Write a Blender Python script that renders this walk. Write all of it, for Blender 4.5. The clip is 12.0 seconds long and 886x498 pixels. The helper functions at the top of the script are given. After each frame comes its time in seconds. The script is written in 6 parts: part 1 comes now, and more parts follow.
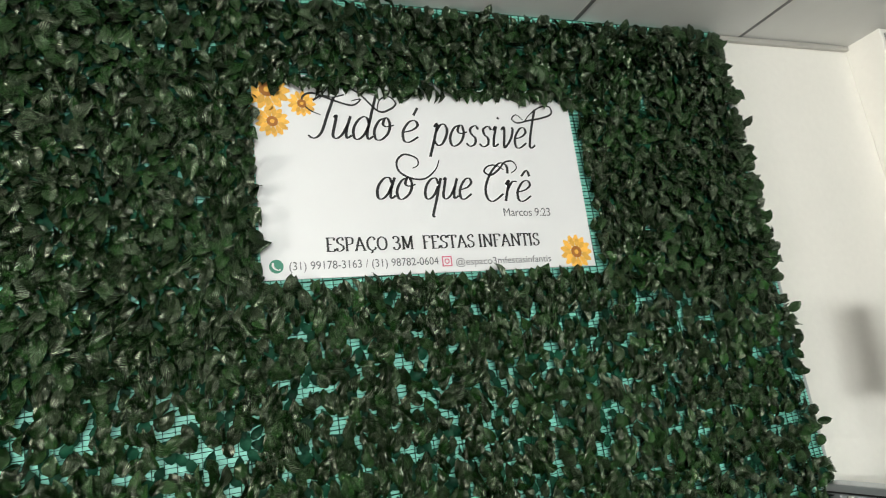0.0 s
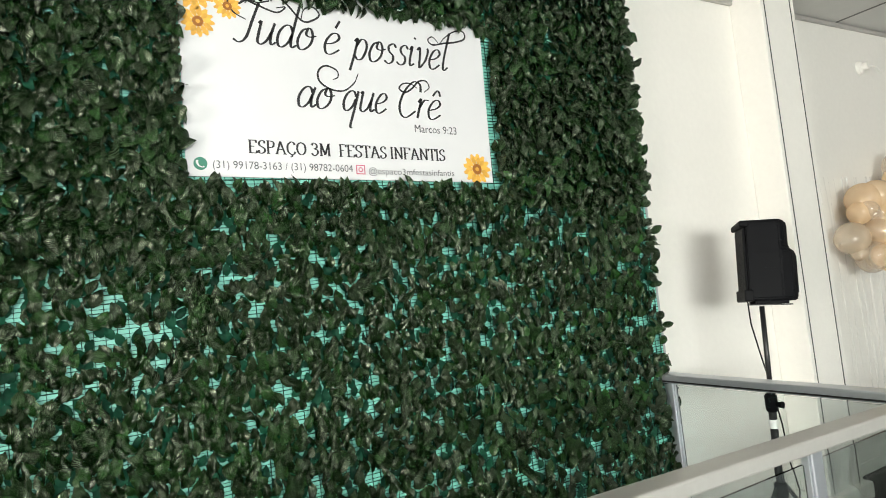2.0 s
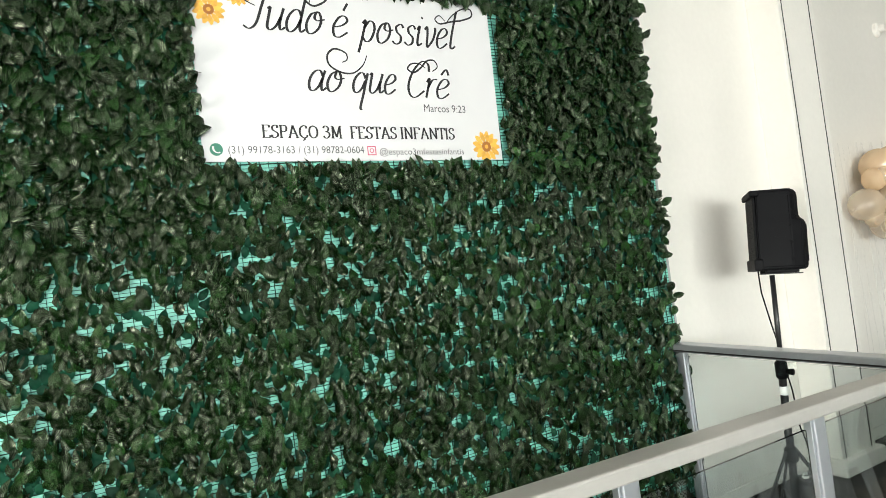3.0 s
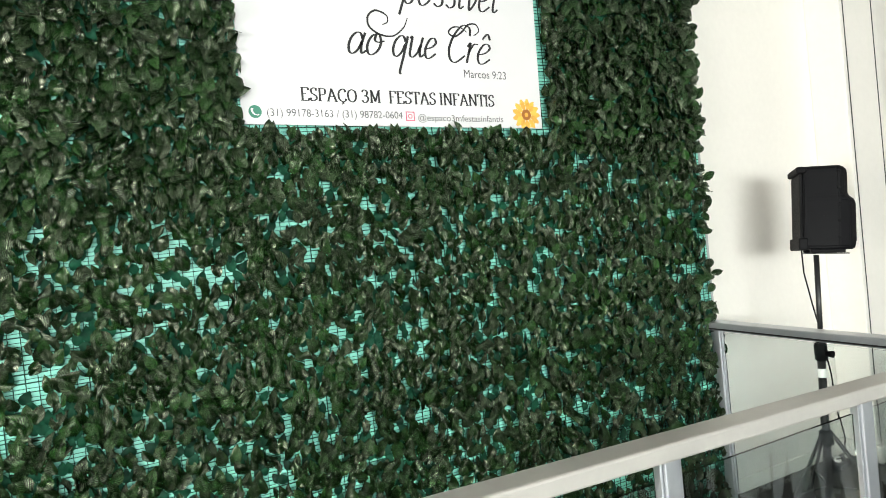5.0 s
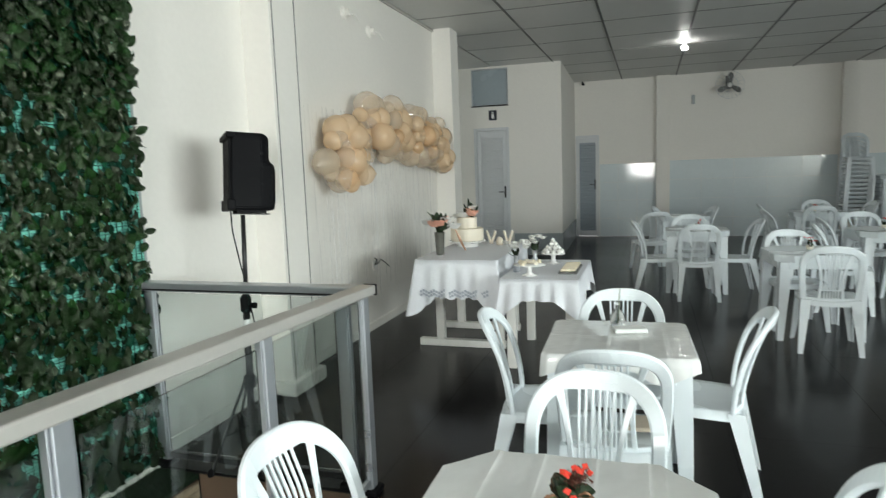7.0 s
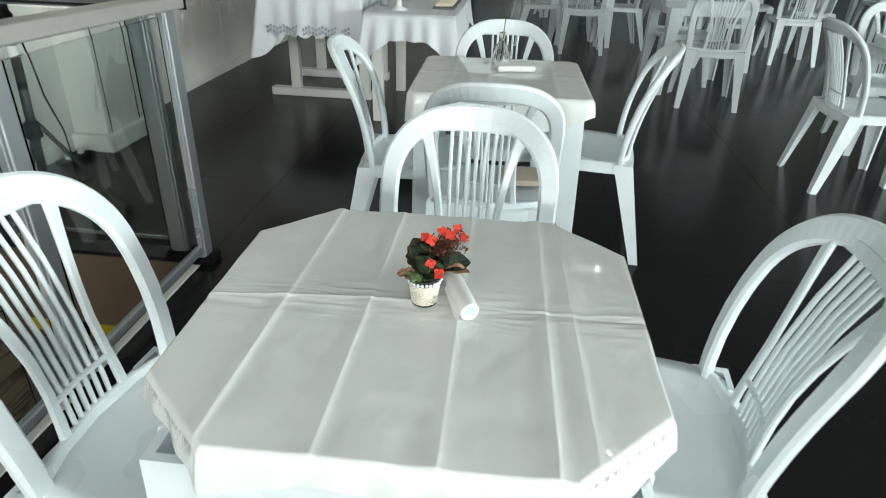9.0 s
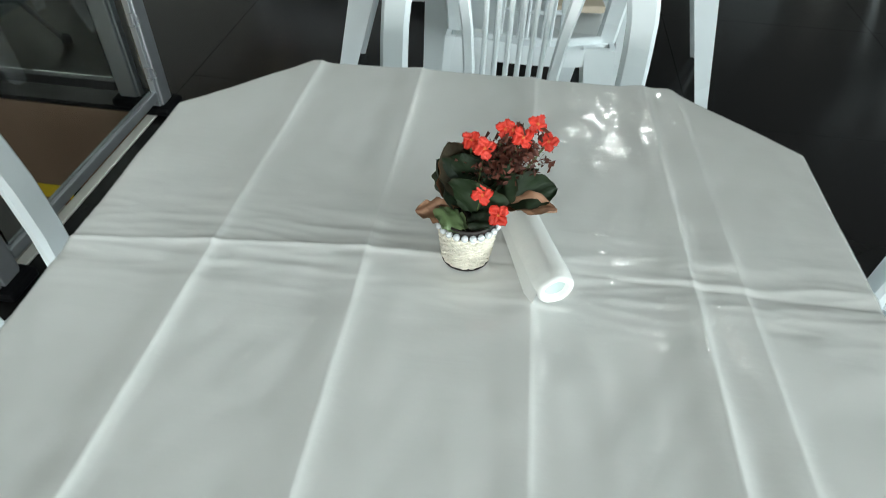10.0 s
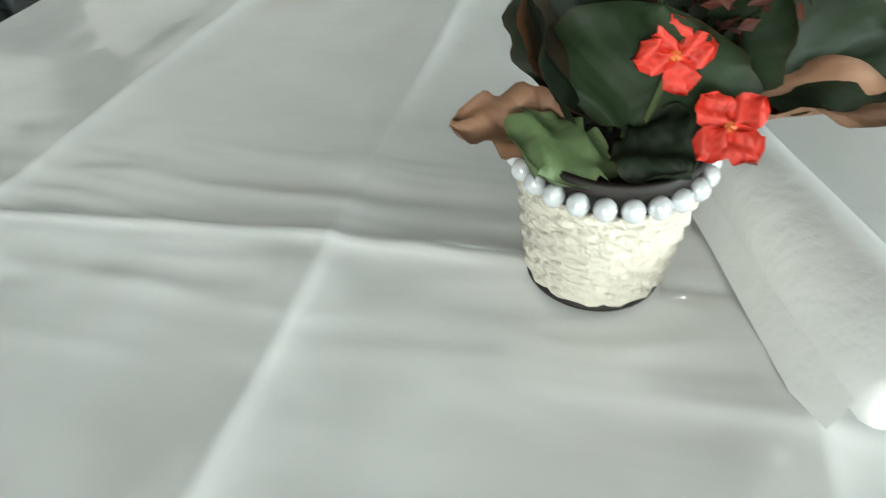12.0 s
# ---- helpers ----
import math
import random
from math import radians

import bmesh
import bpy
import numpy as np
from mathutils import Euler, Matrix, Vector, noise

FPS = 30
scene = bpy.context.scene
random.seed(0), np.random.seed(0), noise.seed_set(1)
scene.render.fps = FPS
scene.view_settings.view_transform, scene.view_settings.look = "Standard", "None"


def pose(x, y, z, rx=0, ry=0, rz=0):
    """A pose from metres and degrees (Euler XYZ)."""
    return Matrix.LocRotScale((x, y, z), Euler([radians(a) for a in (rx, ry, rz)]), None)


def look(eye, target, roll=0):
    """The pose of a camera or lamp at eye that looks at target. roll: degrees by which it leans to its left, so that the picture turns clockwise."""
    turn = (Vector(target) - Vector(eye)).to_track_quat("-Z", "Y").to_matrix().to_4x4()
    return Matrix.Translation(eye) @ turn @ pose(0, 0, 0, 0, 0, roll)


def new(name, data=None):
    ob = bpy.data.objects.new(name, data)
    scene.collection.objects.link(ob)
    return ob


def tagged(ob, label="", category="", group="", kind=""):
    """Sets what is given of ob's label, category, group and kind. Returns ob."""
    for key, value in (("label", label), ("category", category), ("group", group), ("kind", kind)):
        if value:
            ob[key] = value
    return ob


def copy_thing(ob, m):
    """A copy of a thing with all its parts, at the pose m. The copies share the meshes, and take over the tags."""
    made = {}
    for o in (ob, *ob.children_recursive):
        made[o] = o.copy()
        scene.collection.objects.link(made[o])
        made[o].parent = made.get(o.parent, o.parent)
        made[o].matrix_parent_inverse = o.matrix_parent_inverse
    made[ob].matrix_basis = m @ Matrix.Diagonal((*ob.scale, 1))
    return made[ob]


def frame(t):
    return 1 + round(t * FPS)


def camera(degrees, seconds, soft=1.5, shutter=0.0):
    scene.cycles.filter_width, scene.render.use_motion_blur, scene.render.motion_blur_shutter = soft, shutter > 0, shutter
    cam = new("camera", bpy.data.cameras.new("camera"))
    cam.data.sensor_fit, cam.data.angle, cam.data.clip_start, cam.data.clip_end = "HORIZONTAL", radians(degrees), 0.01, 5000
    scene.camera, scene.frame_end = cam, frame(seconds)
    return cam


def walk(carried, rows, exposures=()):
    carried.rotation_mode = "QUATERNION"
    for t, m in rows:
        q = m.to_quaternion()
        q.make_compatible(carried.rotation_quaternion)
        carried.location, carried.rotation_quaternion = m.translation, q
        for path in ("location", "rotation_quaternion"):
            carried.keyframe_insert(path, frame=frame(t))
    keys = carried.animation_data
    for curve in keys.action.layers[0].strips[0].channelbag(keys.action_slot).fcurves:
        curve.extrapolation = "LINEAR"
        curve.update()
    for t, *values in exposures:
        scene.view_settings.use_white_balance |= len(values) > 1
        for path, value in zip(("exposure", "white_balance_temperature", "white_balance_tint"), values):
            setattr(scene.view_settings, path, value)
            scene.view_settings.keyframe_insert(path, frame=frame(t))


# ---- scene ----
cam = camera(69.8, 12.0, soft=0.7, shutter=0.25)
PATH = [
    (0, (0.179, 0.341, 1.638), (-1.625, 1.093, 2.065), -8.8),
    (0.5, (0.219, 0.275, 1.657), (-1.522, 1.159, 2.091), -9.0),
    (1, (0.272, 0.191, 1.621), (-1.496, 1.074, 1.935), -9.7),
    (1.5, (0.332, 0.13, 1.648), (-1.432, 1.058, 1.809), -7.3),
    (2, (0.413, 0.201, 1.584), (-1.311, 1.208, 1.702), -6.3),
    (2.5, (0.482, 0.242, 1.573), (-1.287, 1.174, 1.61), -8.2),
    (2.7, (0.486, 0.191, 1.601), (-1.275, 1.139, 1.639), -7.8),
    (4.3, (0.425, 0.187, 1.581), (-1.351, 1.106, 1.615), -5.7),
    (4.5, (0.425, 0.189, 1.601), (-1.37, 1.069, 1.603), -6.2),
    (5, (0.427, 0.158, 1.6), (-1.369, 1.037, 1.555), -5.9),
    (5.5, (0.479, 0.208, 1.58), (-1.065, 1.478, 1.52), -6.3),
    (6, (0.508, 0.272, 1.582), (-0.663, 1.889, 1.468), -3.9),
    (6.5, (0.511, 0.264, 1.556), (-0.414, 2.034, 1.44), -3.1),
    (7, (0.485, 0.287, 1.509), (-0.133, 2.173, 1.263), -2.1),
    (7.5, (0.493, 0.281, 1.46), (0.081, 2.177, 0.977), -2.7),
    (7.7, (0.494, 0.315, 1.424), (0.163, 2.191, 0.816), -2.7),
    (9.3, (0.371, 0.949, 1.231), (0.18, 2.645, 0.188), 1.8),
    (9.5, (0.336, 1.058, 1.196), (0.17, 2.696, 0.06), 1.1),
    (10, (0.328, 1.243, 1.102), (0.168, 2.681, -0.279), 2.2),
    (10.5, (0.338, 1.337, 1.045), (0.076, 2.686, -0.409), 0.1),
    (11, (0.343, 1.36, 1.017), (0.039, 2.674, -0.46), -1.6),
    (11.2, (0.335, 1.391, 0.975), (-0.004, 2.813, -0.385), -1.3),
    (11.5, (0.322, 1.446, 0.897), (-0.014, 2.841, -0.490), -0.9),
    (12, (0.298, 1.486, 0.860), (-0.102, 2.907, -0.484), -2.7),
]
LIGHT = [(0.0, -0.12, 6750, 10), (1.0, -0.08, 6750, 10), (2.0, 0.14, 6750, 10), (4.5, 0.28, 6700, 10), (5.0, 0.34, 6700, 10), (5.5, 0.42, 6700, 9), (6.0, 0.10, 6600, 8), (6.5, -0.17, 6550, 7), (7.5, -0.15, 6250, 6), (9.5, -0.38, 6300, 4), (10.2, -0.43, 6120, 4), (11.2, -0.44, 6120, 4), (12.0, -0.34, 6300, 4)]
walk(cam, [(t, look(eye, target, roll)) for t, eye, target, roll in PATH], LIGHT)

# ---- world and light ----
world = bpy.data.worlds.new("sky")
scene.world = world
world.use_nodes = True
wn = world.node_tree.nodes
sky = wn.new("ShaderNodeTexSky")
sky.sky_type, sky.sun_disc = "NISHITA", False
sky.sun_elevation, sky.sun_rotation = radians(76), radians(140)
world.node_tree.links.new(sky.outputs[0], wn["Background"].inputs[0])
wn["Background"].inputs[1].default_value = 0.12

sun = new("sun", bpy.data.lights.new("sun", "SUN"))
sun.data.energy, sun.data.angle, sun.data.color = 2.5, radians(0.5), (1.0, 0.95, 0.88)
sun.matrix_world = look((0, 0, 0), (-0.15, 0.18, -0.97))


def window_light(name, m, w, h, power, color):
    lamp = new(name, bpy.data.lights.new(name, "AREA"))
    lamp.data.shape, lamp.data.size, lamp.data.size_y = "RECTANGLE", w, h
    lamp.data.energy, lamp.data.color = power, color
    lamp.matrix_world = m
    return lamp


EAST, SOUTH = 7.6, -3.6
DAY = (0.93, 1.0, 0.98)
window_light("daylight_south", look((0.13, SOUTH + 0.03, 1.65), (0.13, 5, 1.5)), 1.05, 1.5, 190, (1.0, 0.99, 0.95))
window_light("daylight_east", look((EAST - 0.03, -0.8, 1.75), (-1, -0.8, 1.5)), 5.2, 1.5, 690, DAY)
window_light("daylight_east", look((EAST - 0.03, 9.6, 1.75), (-1, 9.6, 1.5)), 4.0, 1.5, 20, DAY)



# ---- materials ----
def mat(name, color, rough=0.5, metal=0.0, var=0.08, grain=18.0, stain=1.6, bump=0.0, bump_scale=120.0,
        spec=0.5, trans=0.0, alpha=1.0, island=0.0, obj=0.0, coat=0.0, sheen=0.0):
    """A procedural surface: base colour varied at two scales, fine relief, uneven gloss."""
    m = bpy.data.materials.new(name)
    m.use_nodes = True
    nt = m.node_tree
    b = nt.nodes["Principled BSDF"]
    tc = nt.nodes.new("ShaderNodeTexCoord")
    geo = nt.nodes.new("ShaderNodeNewGeometry")
    pos = geo.outputs["Position"]
    n1 = nt.nodes.new("ShaderNodeTexNoise")
    n1.inputs["Scale"].default_value, n1.inputs["Detail"].default_value = grain, 6
    n2 = nt.nodes.new("ShaderNodeTexNoise")
    n2.inputs["Scale"].default_value, n2.inputs["Detail"].default_value = stain, 3
    nt.links.new(pos, n1.inputs["Vector"])
    nt.links.new(pos, n2.inputs["Vector"])
    add = nt.nodes.new("ShaderNodeMath")
    add.operation = "ADD"
    nt.links.new(n1.outputs["Fac"], add.inputs[0])
    nt.links.new(n2.outputs["Fac"], add.inputs[1])
    last = add.outputs[0]
    total = 1.0
    for amount, node_out in ((island, "Random Per Island"), (obj, "Random")):
        if amount:
            src = geo if node_out == "Random Per Island" else nt.nodes.new("ShaderNodeObjectInfo")
            mul = nt.nodes.new("ShaderNodeMath")
            mul.operation, mul.inputs[1].default_value = "MULTIPLY_ADD", amount
            nt.links.new(src.outputs[node_out], mul.inputs[0])
            nt.links.new(last, mul.inputs[2])
            last, total = mul.outputs[0], total + amount / 2
    ramp = nt.nodes.new("ShaderNodeMapRange")
    ramp.inputs["From Min"].default_value, ramp.inputs["From Max"].default_value = total - 0.5, total + 0.5
    ramp.inputs["To Min"].default_value, ramp.inputs["To Max"].default_value = 1 - var, 1 + var
    nt.links.new(last, ramp.inputs["Value"])
    mix = nt.nodes.new("ShaderNodeVectorMath")
    mix.operation = "SCALE"
    mix.inputs[0].default_value = color
    nt.links.new(ramp.outputs[0], mix.inputs["Scale"])
    nt.links.new(mix.outputs[0], b.inputs["Base Color"])
    rr = nt.nodes.new("ShaderNodeMapRange")
    rr.inputs["From Min"].default_value, rr.inputs["From Max"].default_value = 0.3, 0.7
    rr.inputs["To Min"].default_value, rr.inputs["To Max"].default_value = max(rough * 0.8, 0.0), min(rough * 1.2, 1.0)
    nt.links.new(n2.outputs["Fac"], rr.inputs["Value"])
    nt.links.new(rr.outputs[0], b.inputs["Roughness"])
    b.inputs["Metallic"].default_value = metal
    b.inputs["Specular IOR Level"].default_value = spec
    b.inputs["Transmission Weight"].default_value = trans
    b.inputs["Alpha"].default_value = alpha
    b.inputs["Coat Weight"].default_value = coat
    b.inputs["Sheen Weight"].default_value = sheen
    if bump:
        n3 = nt.nodes.new("ShaderNodeTexNoise")
        n3.inputs["Scale"].default_value, n3.inputs["Detail"].default_value = bump_scale, 4
        nt.links.new(pos, n3.inputs["Vector"])
        bp = nt.nodes.new("ShaderNodeBump")
        bp.inputs["Strength"].default_value, bp.inputs["Distance"].default_value = bump, 0.01
        nt.links.new(n3.outputs["Fac"], bp.inputs["Height"])
        nt.links.new(bp.outputs[0], b.inputs["Normal"])
    return m


def leaf_material(name, color, edge, rough=0.42, vein=0.6):
    """A leaf with veins along its UVs: u across, v from stalk to tip."""
    m = mat(name, color, rough, var=0.7, grain=60, stain=2.0, island=0.9, obj=0.9)
    nt = m.node_tree
    b = nt.nodes["Principled BSDF"]
    uv = nt.nodes.new("ShaderNodeUVMap")
    sep = nt.nodes.new("ShaderNodeSeparateXYZ")
    nt.links.new(uv.outputs[0], sep.inputs[0])
    ab = nt.nodes.new("ShaderNodeMath")
    ab.operation = "ABSOLUTE"
    nt.links.new(sep.outputs[0], ab.inputs[0])
    sub = nt.nodes.new("ShaderNodeMath")
    sub.operation, sub.inputs[1].default_value = "MULTIPLY_ADD", -0.45
    nt.links.new(ab.outputs[0], sub.inputs[0])
    nt.links.new(sep.outputs[1], sub.inputs[2])
    wave = nt.nodes.new("ShaderNodeMath")
    wave.operation, wave.inputs[1].default_value = "MULTIPLY", 42.0
    nt.links.new(sub.outputs[0], wave.inputs[0])
    sn = nt.nodes.new("ShaderNodeMath")
    sn.operation = "SINE"
    nt.links.new(wave.outputs[0], sn.inputs[0])
    bp = nt.nodes.new("ShaderNodeBump")
    bp.inputs["Strength"].default_value, bp.inputs["Distance"].default_value = vein, 0.004
    nt.links.new(sn.outputs[0], bp.inputs["Height"])
    nt.links.new(bp.outputs[0], b.inputs["Normal"])
    src = b.inputs["Base Color"].links[0].from_socket
    rng = nt.nodes.new("ShaderNodeMapRange")
    rng.inputs["From Min"].default_value, rng.inputs["From Max"].default_value = 0.86, 1.05
    nt.links.new(ab.outputs[0], rng.inputs["Value"])
    mx = nt.nodes.new("ShaderNodeMix")
    mx.data_type = "RGBA"
    nt.links.new(rng.outputs[0], mx.inputs[0])
    nt.links.new(src, mx.inputs[6])
    mx.inputs[7].default_value = (*edge, 1)
    nt.links.new(mx.outputs[2], b.inputs["Base Color"])
    return m


def glass(name, color=(0.96, 0.99, 0.98), rough=0.0):
    m = bpy.data.materials.new(name)
    m.use_nodes = True
    b = m.node_tree.nodes["Principled BSDF"]
    b.inputs["Base Color"].default_value = (*color, 1)
    b.inputs["Roughness"].default_value, b.inputs["Transmission Weight"].default_value = rough, 1.0
    b.inputs["IOR"].default_value = 1.02 if name == "film" else 1.45
    return m


def glow(name, color, strength):
    m = bpy.data.materials.new(name)
    m.use_nodes = True
    b = m.node_tree.nodes["Principled BSDF"]
    b.inputs["Emission Color"].default_value, b.inputs["Emission Strength"].default_value = (*color, 1), strength
    return m


WALL = mat("white_wall_paint", (0.82, 0.79, 0.74), 0.55, var=0.035, grain=30, stain=0.9, bump=0.06, bump_scale=60)
CEIL = mat("pvc_ceiling_panel", (0.66, 0.66, 0.64), 0.45, var=0.04, grain=8, stain=0.7, island=0.5)
GRID = mat("ceiling_grid_metal", (0.14, 0.14, 0.135), 0.5, var=0.05)
FLOOR = mat("dark_floor_tile", (0.0105, 0.0100, 0.0102), 0.2, var=0.16, grain=14, stain=1.1, bump=0.02, bump_scale=30, obj=0.3, spec=0.14)
GROUT = mat("dark_grout", (0.014, 0.014, 0.014), 0.4, var=0.1)
TEAL = mat("mint_wall_paint", (0.22, 0.64, 0.53), 0.5, var=0.06, bump=0.05)
NET = mat("green_plastic_net", (0.005, 0.040, 0.026), 0.6, var=0.3, grain=40, stain=3, spec=0.12)
LEAF_IN = mat("inner_leaf", (0.0035, 0.036, 0.019), 0.6, var=0.55, grain=60, stain=2, island=0.9, spec=0.10)
LEAF = leaf_material("artificial_leaf", (0.010, 0.040, 0.008), (0.015, 0.049, 0.011), 0.23, 0.6)
LEAF.node_tree.nodes["Principled BSDF"].inputs["Specular IOR Level"].default_value = 0.92
LEAF.node_tree.nodes["Principled BSDF"].inputs["Specular Tint"].default_value = (0.90, 1.0, 0.78, 1)
SIGN = mat("printed_white_board", (0.67, 0.665, 0.675), 0.4, var=0.015, grain=6)
INK = mat("black_print", (0.015, 0.015, 0.017), 0.45, var=0.1)
INK_GREY = mat("grey_print", (0.10, 0.10, 0.11), 0.45, var=0.1)
PRINT_GREEN = mat("green_print", (0.03, 0.20, 0.13), 0.45, var=0.1)
PRINT_PINK = mat("pink_print", (0.55, 0.09, 0.16), 0.45, var=0.2, grain=80)
PETAL_Y = mat("yellow_petal_print", (0.80, 0.42, 0.07), 0.45, var=0.25, grain=70, island=0.6)
PETAL_C = mat("flower_heart_print", (0.34, 0.12, 0.02), 0.45, var=0.3, grain=200)
ALU = mat("brushed_aluminium", (0.52, 0.54, 0.57), 0.34, metal=0.75, var=0.05, grain=40)
ALU_TOP = mat("anodised_handrail", (0.50, 0.48, 0.45), 0.38, metal=0.35, var=0.06, grain=40)
BLACK = mat("black_plastic", (0.004, 0.004, 0.005), 0.6, spec=0.10, var=0.15, bump=0.12, bump_scale=500)
GRILLE = mat("black_metal_grille", (0.005, 0.005, 0.006), 0.6, spec=0.12, metal=0.0, var=0.2, bump=0.3, bump_scale=900)
BLACK_METAL = mat("black_painted_steel", (0.016, 0.016, 0.017), 0.35, var=0.1)
GLASS = glass("rail_glass", (0.75, 0.80, 0.79))
CLEAR = glass("clear_glass", (0.98, 0.98, 0.98))
PLASTIC = mat("white_moulded_plastic", (0.80, 0.85, 0.88), 0.26, var=0.03, grain=10, stain=2.5, obj=0.25)
CLOTH_PVC = mat("white_vinyl_cloth", (0.822, 0.825, 0.815), 0.11, var=0.02, grain=12, stain=3.0, bump=0.07, bump_scale=22, coat=0.3)
LACE = mat("white_lace_cloth", (0.86, 0.87, 0.91), 0.8, var=0.05, grain=60, bump=0.35, bump_scale=160)
cl = CLOTH_PVC.node_tree
cb = cl.nodes["Principled BSDF"]
cg, cm, cn, cp = (cl.nodes.new(t) for t in ("ShaderNodeNewGeometry", "ShaderNodeMapping", "ShaderNodeTexNoise", "ShaderNodeBump"))
cm.inputs["Scale"].default_value = (9, 62, 1)
cn.inputs["Scale"].default_value, cn.inputs["Detail"].default_value, cn.inputs["Distortion"].default_value = 1.0, 3, 0.6
cp.inputs["Strength"].default_value, cp.inputs["Distance"].default_value = 0.05, 0.004
cl.links.new(cg.outputs["Position"], cm.inputs["Vector"])
cl.links.new(cm.outputs[0], cn.inputs["Vector"])
cl.links.new(cn.outputs["Fac"], cp.inputs["Height"])
cl.links.new(cb.inputs["Normal"].links[0].from_socket, cp.inputs["Normal"])
cl.links.new(cp.outputs[0], cb.inputs["Normal"])
TILE_W = mat("glossy_white_tile", (0.66, 0.72, 0.74), 0.07, var=0.04, obj=0.4)
TILE_G = mat("grey_tile", (0.40, 0.43, 0.44), 0.2, var=0.06, obj=0.4)
DOOR = mat("white_aluminium_door", (0.66, 0.67, 0.68), 0.4, var=0.03)
DOOR_G = mat("grey_louvre", (0.30, 0.34, 0.38), 0.35, var=0.04)
FROST = mat("frosted_window_pane", (0.34, 0.39, 0.42), 0.25, var=0.05, grain=30)


def balloon_skin(name, color, cover):
    """A thin tinted rubber skin: partly clear, scattering light through, with a wet gloss."""
    m = bpy.data.materials.new(name)
    m.use_nodes = True
    nt = m.node_tree
    nt.nodes.remove(nt.nodes["Principled BSDF"])
    info, vary, tone = (nt.nodes.new(t) for t in ("ShaderNodeObjectInfo", "ShaderNodeMapRange", "ShaderNodeVectorMath"))
    vary.inputs["To Min"].default_value, vary.inputs["To Max"].default_value = 0.92, 1.0
    tone.operation, tone.inputs[0].default_value = "SCALE", color
    nt.links.new(info.outputs["Random"], vary.inputs["Value"])
    nt.links.new(vary.outputs[0], tone.inputs["Scale"])
    dif, trl, glo, clr, m1, m2, m3 = (nt.nodes.new(t) for t in ("ShaderNodeBsdfDiffuse", "ShaderNodeBsdfTranslucent", "ShaderNodeBsdfGlossy", "ShaderNodeBsdfTransparent", "ShaderNodeMixShader", "ShaderNodeMixShader", "ShaderNodeMixShader"))
    nt.links.new(tone.outputs[0], dif.inputs["Color"])
    nt.links.new(tone.outputs[0], trl.inputs["Color"])
    glo.inputs["Roughness"].default_value = 0.05
    m1.inputs[0].default_value, m2.inputs[0].default_value, m3.inputs[0].default_value = 0.2, cover, 0.075
    nt.links.new(dif.outputs[0], m1.inputs[1])
    nt.links.new(trl.outputs[0], m1.inputs[2])
    nt.links.new(clr.outputs[0], m2.inputs[1])
    nt.links.new(m1.outputs[0], m2.inputs[2])
    nt.links.new(m2.outputs[0], m3.inputs[1])
    nt.links.new(glo.outputs[0], m3.inputs[2])
    nt.links.new(m3.outputs[0], nt.nodes["Material Output"].inputs[0])
    return m


PEACH = balloon_skin("peach_balloon", (1.0, 0.75, 0.49), 0.54)
PEACH_D = balloon_skin("gold_balloon", (1.0, 0.68, 0.39), 0.56)
NUDE = balloon_skin("clear_peach_balloon", (1.0, 0.82, 0.62), 0.32)
FOIL = mat("iridescent_clear_foil", (0.88, 0.90, 0.92), 0.15, metal=0.0, var=0.1, alpha=0.12, spec=1.0, obj=0.6)
WOOD_TILE = mat("wood_look_tile", (0.44, 0.35, 0.25), 0.35, var=0.25, grain=9, stain=2.2, obj=0.4)
wt_n = WOOD_TILE.node_tree
wt_b = wt_n.nodes["Principled BSDF"]
wt_g, wt_m, wt_t, wt_r, wt_x = (wt_n.nodes.new(t) for t in ("ShaderNodeNewGeometry", "ShaderNodeMapping", "ShaderNodeTexNoise", "ShaderNodeMapRange", "ShaderNodeMix"))
wt_m.inputs["Scale"].default_value = (3, 3, 42)
wt_t.inputs["Scale"].default_value, wt_t.inputs["Detail"].default_value, wt_t.inputs["Distortion"].default_value = 1.0, 5, 0.8
wt_r.inputs["From Min"].default_value, wt_r.inputs["From Max"].default_value = 0.50, 0.68
wt_x.data_type = "RGBA"
wt_x.inputs[7].default_value = (0.12, 0.075, 0.045, 1)
wt_n.links.new(wt_g.outputs["Position"], wt_m.inputs["Vector"])
wt_n.links.new(wt_m.outputs[0], wt_t.inputs["Vector"])
wt_n.links.new(wt_t.outputs["Fac"], wt_r.inputs["Value"])
wt_n.links.new(wt_r.outputs[0], wt_x.inputs[0])
wt_n.links.new(wt_b.inputs["Base Color"].links[0].from_socket, wt_x.inputs[6])
wt_n.links.new(wt_x.outputs[2], wt_b.inputs["Base Color"])
BROWN = mat("brown_painted_beam", (0.20, 0.125, 0.085), 0.5, var=0.12, bump=0.06)
STEP = mat("dark_brown_step_tile", (0.045, 0.036, 0.032), 0.3, var=0.25)
YELLOW = mat("yellow_hazard_tape", (0.72, 0.50, 0.02), 0.4, var=0.06)
TURF = mat("artificial_turf", (0.010, 0.032, 0.010), 0.8, var=0.4, grain=200, bump=0.6, bump_scale=300)
WOOD_W = mat("white_painted_wood", (0.78, 0.76, 0.72), 0.5, var=0.05, bump=0.05, bump_scale=40)
CREAM = mat("cream_icing", (0.86, 0.79, 0.66), 0.5, var=0.05, bump=0.1, bump_scale=90)
CERAMIC = mat("white_ceramic", (0.84, 0.83, 0.81), 0.15, var=0.02)
BISCUIT = mat("pale_wafer", (0.78, 0.69, 0.52), 0.6, var=0.2, grain=50)
